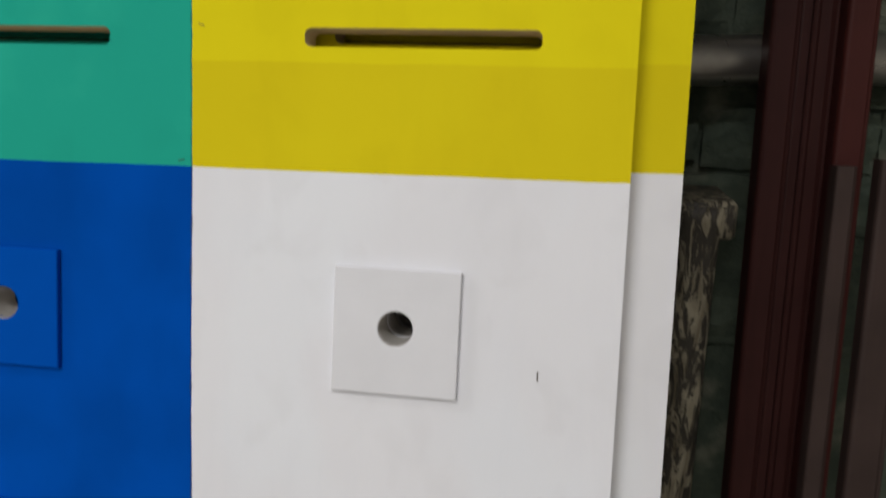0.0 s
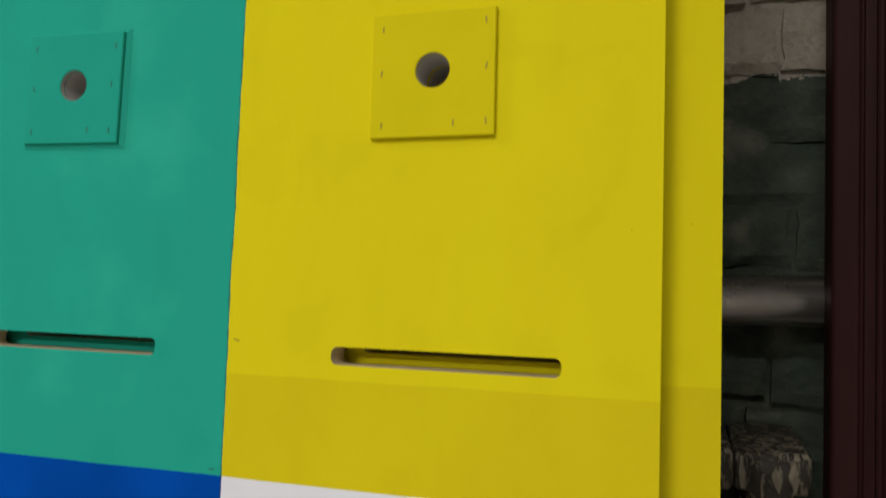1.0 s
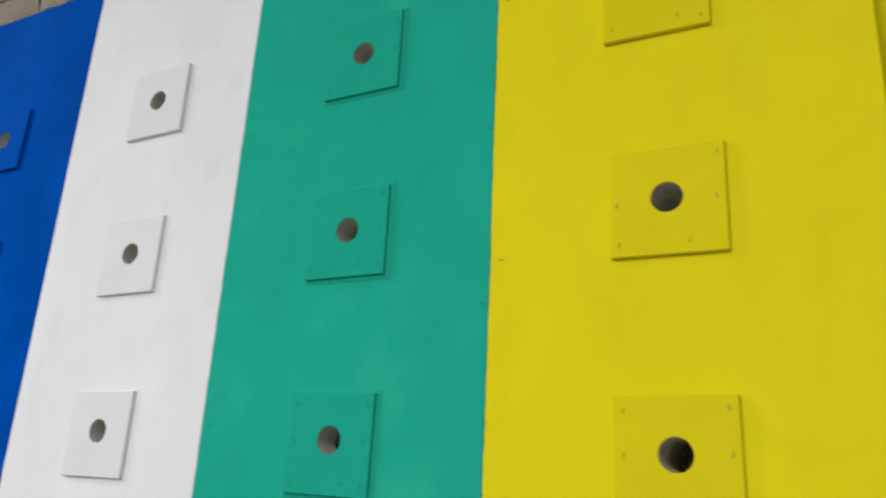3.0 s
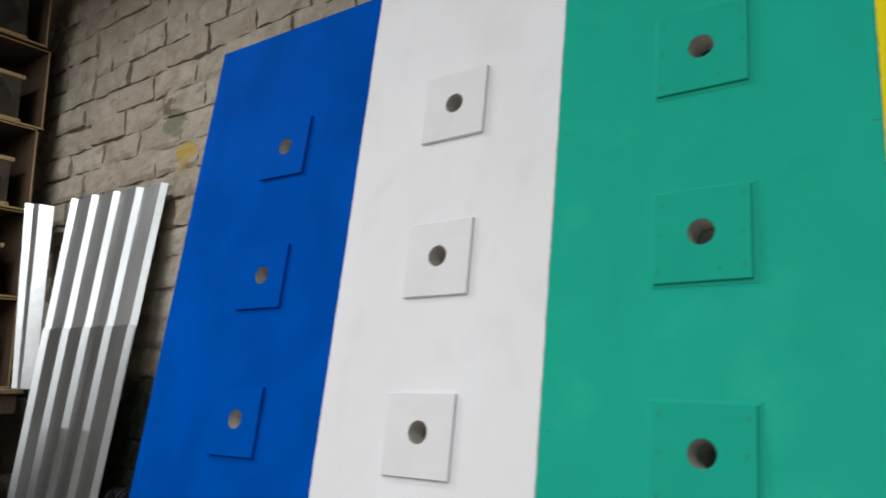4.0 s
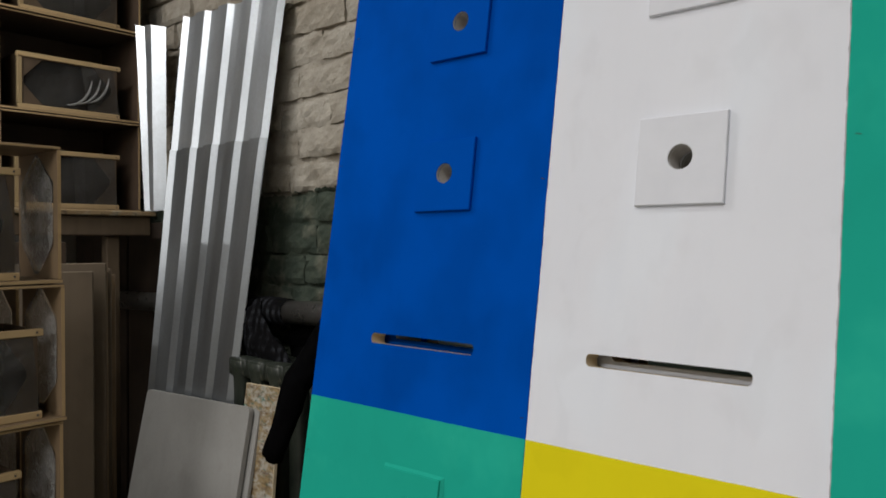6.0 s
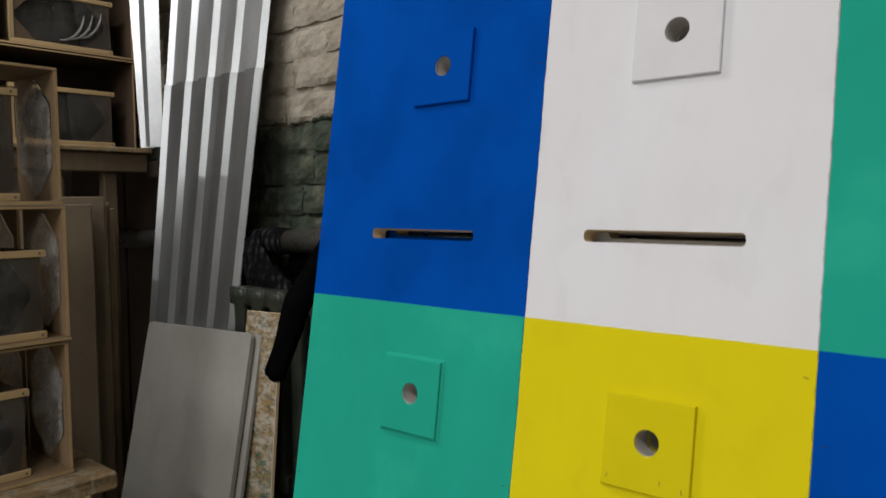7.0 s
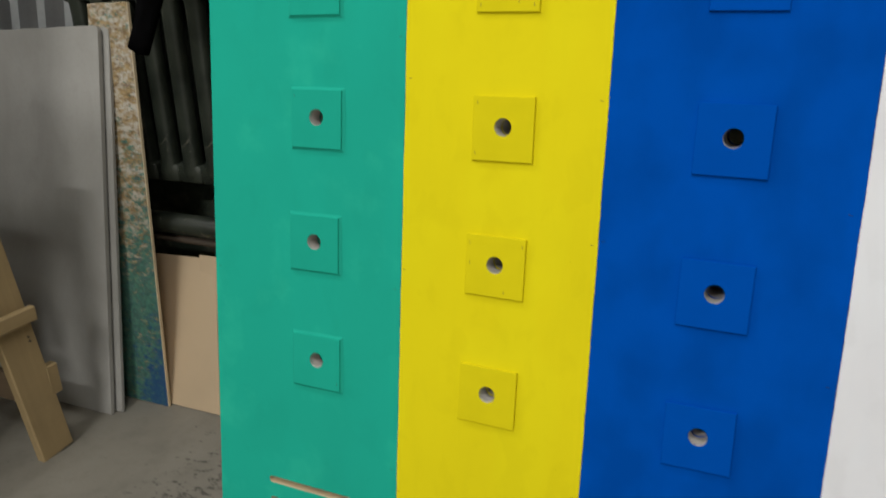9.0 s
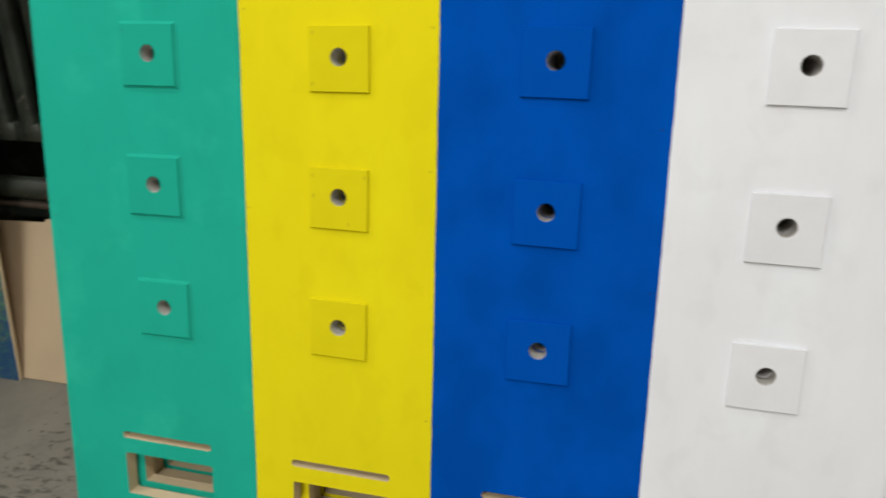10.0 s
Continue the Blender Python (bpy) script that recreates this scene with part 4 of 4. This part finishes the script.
part("tabletop", one_box(-0.62, 0.03, -0.72, 0.86, 1.763, 1.781, 0.003), DUSTY_PLANK, table)
part("apron", one_box(-0.03, 0.012, -0.70, 0.845, 1.69, 1.7625, 0.004), OLD_WOOD, table)
for y in (0.685, -0.6):
    for x in (-0.008, -0.56):
        part("post", one_box(x - 0.045, x, y, y + 0.05, 0, 1.689, 0.004), OLD_WOOD, table)

# ---- sheets and planks standing between the two stacks ----
for k, (x, y, w, h, turn, lean, mt, lab) in enumerate((
        (-3.00, 0.365, 0.32, 1.565, 62, 1.0, GREY_PLY, "tall thin fibreboard sheet standing on edge"),
        (-3.02, 0.428, 0.30, 1.59, 62, 1.0, GREY_PLY, "tall plywood strip standing behind the front sheet"),
        (-2.955, 0.560, 0.014, 1.56, 62, 1.0, LIGHTER_PLY, "narrow fibreboard lath standing among the sheets"),
        (-2.97, 0.578, 0.012, 1.57, 58, 1.0, GREY_PLY, "narrow plywood lath standing among the sheets"),
        (-2.985, 0.60, 0.016, 1.55, 62, 1.0, LIGHTER_PLY, "narrow fibreboard lath standing among the sheets"),
        # three dark sheets added in place of the shade under the table
        (-3.16, 0.30, 0.46, 1.66, 88, 1.2, SHADED_BOARD, "added dark sheet for the shade under the high table"),
        (-3.17, -0.18, 0.48, 1.62, 88, 1.2, SHADED_BOARD, "added dark sheet for the shade under the high table"),
        (-3.16, -0.62, 0.40, 1.58, 88, 1.2, SHADED_WOOD, "added dark board for the shade under the high table"),
        (-3.42, 0.948, 0.32, 1.735, -2, 0.3, SHADED_WOOD, "old wide board darkened for shade, against the brick wall"),
        # two further boards added where there is only black shade
        (-3.76, 0.955, 0.34, 1.735, -2, 0.3, SHADED_WOOD, "old wide board darkened for shade, against the brick wall"),
        (-4.03, 0.965, 0.2, 1.735, -2, 0.3, SHADED_WOOD, "old wide board darkened for shade, against the brick wall"))):
    bm = plank(h, w, 0.012 if k < 8 else 0.02, seed=40 + k)
    bm.normal_update()
    for f in bm.faces:
        f.material_index = 1 if k < 5 and abs(f.normal.y) < 0.5 else 0
    ob = part("standing_sheet", bm, [mt, LIGHTER_PLY])
    ob.matrix_world = pose(x, y, 0.008, -lean, 0, turn)
    tagged(ob, lab, "board", "standing boards")


# ---- clothes on the pipe ----
def cloth_strip(points, widths, thick, material, name, label, category, ripple=0.01, parent=None):
    """A hanging length of cloth: a flattened, rippled tube along a line."""
    bm = bmesh.new()
    pts = [Vector(p) for p in points]
    fine, wide = [], []
    for i in range(len(pts) - 1):
        for k in range(6):
            fine.append(pts[i].lerp(pts[i + 1], k / 6))
            wide.append(widths[i] + (widths[i + 1] - widths[i]) * k / 6)
    fine.append(pts[-1])
    wide.append(widths[-1])
    rings = []
    for i, (p, w) in enumerate(zip(fine, wide)):
        d = (fine[min(i + 1, len(fine) - 1)] - fine[max(i - 1, 0)]).normalized()
        side = d.cross(Vector((0, 1, 0))).normalized()
        out = side.cross(d).normalized()
        ring = []
        for k in range(20):
            a = 2 * math.pi * k / 20
            r = ripple * noise.noise(Vector((math.cos(a) * 2, math.sin(a) * 2 + i * 0.35, w * 40)))
            ring.append(bm.verts.new(p + side * math.cos(a) * (w / 2 + r) + out * math.sin(a) * (thick / 2 + r)))
        rings.append(ring)
    for a, b in zip(rings, rings[1:]):
        for k in range(20):
            bm.faces.new((a[k], a[(k + 1) % 20], b[(k + 1) % 20], b[k]))
    bm.faces.new(rings[0][::-1])
    bm.faces.new(rings[-1])
    bmesh.ops.recalc_face_normals(bm, faces=bm.faces)
    ob = part(name, bm, material, parent, "", True)
    return tagged(ob, label, category) if category else ob


jacket = empty("jacket", pose(0, 0, 0), "black work jacket hanging from the heating pipe", "jacket")
cloth_strip([(-1.76, 0.72, 1.56), (-1.75, 0.67, 1.48), (-1.74, 0.66, 1.36), (-1.73, 0.67, 1.27)], [0.20, 0.24, 0.24, 0.22], 0.06, BLACK_CLOTH, "body", "", "", 0.025, jacket)
cloth_strip([(-1.86, 0.64, 1.52), (-1.95, 0.57, 1.33), (-2.03, 0.55, 1.13)], [0.085, 0.075, 0.068], 0.05, BLACK_CLOTH, "sleeve", "", "", 0.012, jacket)
scarf = empty("scarf", pose(0, 0, 0), "dark grey plaid cloth draped over the heating pipe", "cloth")
bm = tube([(-2.62, 0.851, 1.448), (-2.56, 0.849, 1.449), (-2.50, 0.847, 1.451), (-2.44, 0.845, 1.452), (-2.38, 0.844, 1.453), (-2.33, 0.842, 1.454)], [0.042, 0.045, 0.043, 0.046, 0.044, 0.040], 20, False)
part("wrap", bm, PLAID, scarf, "", True)
cloth_strip([(-2.50, 0.802, 1.44), (-2.46, 0.79, 1.39), (-2.38, 0.785, 1.34), (-2.28, 0.79, 1.27)], [0.16, 0.15, 0.12, 0.10], 0.03, PLAID, "tail", "", "", 0.016, scarf)
# black cloth beside the plaid one that also fills in the shadow below the pipe
cloth_strip([(-2.27, 0.893, 1.45), (-2.26, 0.89, 1.40), (-2.23, 0.875, 1.34), (-2.20, 0.86, 1.25)], [0.26, 0.30, 0.30, 0.28], 0.035, BLACK_CLOTH, "rag", "black cloth behind the pipe, partly standing in for its shadow", "cloth", 0.02)

# ---- assumed ceiling luminaires, out of sight above ----
for x, y, z, rz, _ in LAMPS:
    lum = empty("ceiling_lamp", pose(x, y, z, 0, 0, rz), "assumed white ceiling luminaire with fluorescent tubes, unseen", "lamp", "ceiling lamps")
    part("housing", one_box(-0.63, 0.63, -0.09, 0.09, -0.06, 0.0, 0.006), plain("white_enamel", (0.75, 0.75, 0.73), 0.4), lum)
    part("stem", tube([(0, 0, 0), (0, 0, 3.72 - z)], 0.008, 8), NAIL, lum)

# ---- bricks: separate, worn, set proud of the mortar ----
def brick_mesh(length, seed):
    bm = bmesh.new()
    nx, nz, h = (9 if length > 0.2 else 6), 5, 0.0915 - 0.005 * ((seed * 0.37) % 1)
    g = {}
    for i in range(nx + 1):
        for j in range(nz + 1):
            u, w = i / nx, j / nz
            edge = min(u * length, (1 - u) * length, w * h, (1 - w) * h)
            nn = noise.noise(Vector((u * length * 16 + seed * 5.1, w * 1.6, seed)))
            fine = noise.noise(Vector((u * length * 60 + seed * 3.3, w * 6, seed + 9)))
            y = -0.0095 * nn - 0.0055 * fine - (0.003 if edge < 0.001 else 0.008)
            x = u * length + (0.012 * noise.noise(Vector((w * 3, seed * 2.3, u * 4))) if i in (0, nx) else 0)
            z = w * h + (0.007 * noise.noise(Vector((u * length * 22, seed * 1.7, w * 5 + 3))) if j in (0, nz) else 0)
            g[i, j] = bm.verts.new((x, y, z))
    for i in range(nx):
        for j in range(nz):
            bm.faces.new((g[i, j], g[i + 1, j], g[i + 1, j + 1], g[i, j + 1]))
    ring = [(i, 0) for i in range(nx + 1)] + [(nx, j) for j in range(1, nz + 1)] + [(i, nz) for i in range(nx - 1, -1, -1)] + [(0, j) for j in range(nz - 1, 0, -1)]
    back = {k: bm.verts.new((g[k].co.x, 0.02, g[k].co.z)) for k in ring}
    for a, b in zip(ring, ring[1:] + ring[:1]):
        bm.faces.new((g[b], g[a], back[a], back[b]))
    me = bpy.data.meshes.new("brick")
    bm.to_mesh(me)
    bm.free()
    me.materials.append(BRICK)
    return me


stretchers = [brick_mesh(0.251, k + 1) for k in range(12)]
headers = [brick_mesh(0.121, k + 21) for k in range(8)]
rng = random.Random(7)


def brick_field(u0, u1, z0, z1, base, course, joints):
    """Courses from z0 to z1; joints: where a course is known to have an upright joint."""
    first = math.ceil((z0 - base) / course)
    for k in range(first, int((z1 - base) / course)):
        z = base + k * course + 0.006
        header_row = k % 3 == 0 and k not in joints
        u = u0 + ((k % 2) * 0.065 if header_row else (k % 2) * 0.128)
        if k in joints:
            u = joints[k] - 0.261 * math.ceil((joints[k] - u0) / 0.261)
        while u < u1:
            head = header_row or (k not in joints and rng.random() < 0.12)
            length = 0.118 if head else 0.248
            shared("brick", rng.choice(headers if head else stretchers), wall_north, pose(u, 0.002 + rng.uniform(-0.008, 0.008), z + rng.uniform(-0.005, 0.005), rng.uniform(-2, 2), rng.uniform(-1, 1), rng.uniform(-1.2, 1.2)))
            u += length + 0.011 + rng.uniform(-0.002, 0.002)


brick_field(-3.75, -1.62, 1.05, 3.5, 1.829, 0.1005, {-3: -2.374, -1: -2.319, 0: -2.456, 1: -2.41, 2: -2.241, 3: -2.404, 4: -2.288, 5: -2.164, 6: -2.186, 9: -2.291, 10: -2.37, 11: -2.297})
brick_field(0.08, 0.95, 1.05, 2.45, 1.836, 0.0975, {0: 0.252, 1: 0.205, 3: 0.197, -3: 0.276, -5: 0.248})


def mortar(u0, u1, z0, z1, step=0.016):
    """Uneven lime mortar: squeezed out over the joints here, fallen out of them there."""
    nu, nz = int((u1 - u0) / step), int((z1 - z0) / step)
    vs = []
    for i in range(nu + 1):
        for j in range(nz + 1):
            u, z = u0 + i * step, z0 + j * step
            big = noise.noise(Vector((u * 7, z * 9, 3)))
            fine = noise.noise(Vector((u * 28, z * 34, 8)))
            vs.append((u, 0.006 - 0.016 * big - 0.007 * fine, z))
    fs = [(i * (nz + 1) + j, (i + 1) * (nz + 1) + j, (i + 1) * (nz + 1) + j + 1, i * (nz + 1) + j + 1) for i in range(nu) for j in range(nz)]
    me = bpy.data.meshes.new("mortar")
    me.from_pydata(vs, [], fs)
    for p in me.polygons:
        p.use_smooth = True
    me.materials.append(BRICK)
    shared("mortar", me, wall_north, Matrix())


mortar(-3.75, -1.62, 1.05, 3.5)
mortar(0.08, 0.95, 1.05, 2.45)
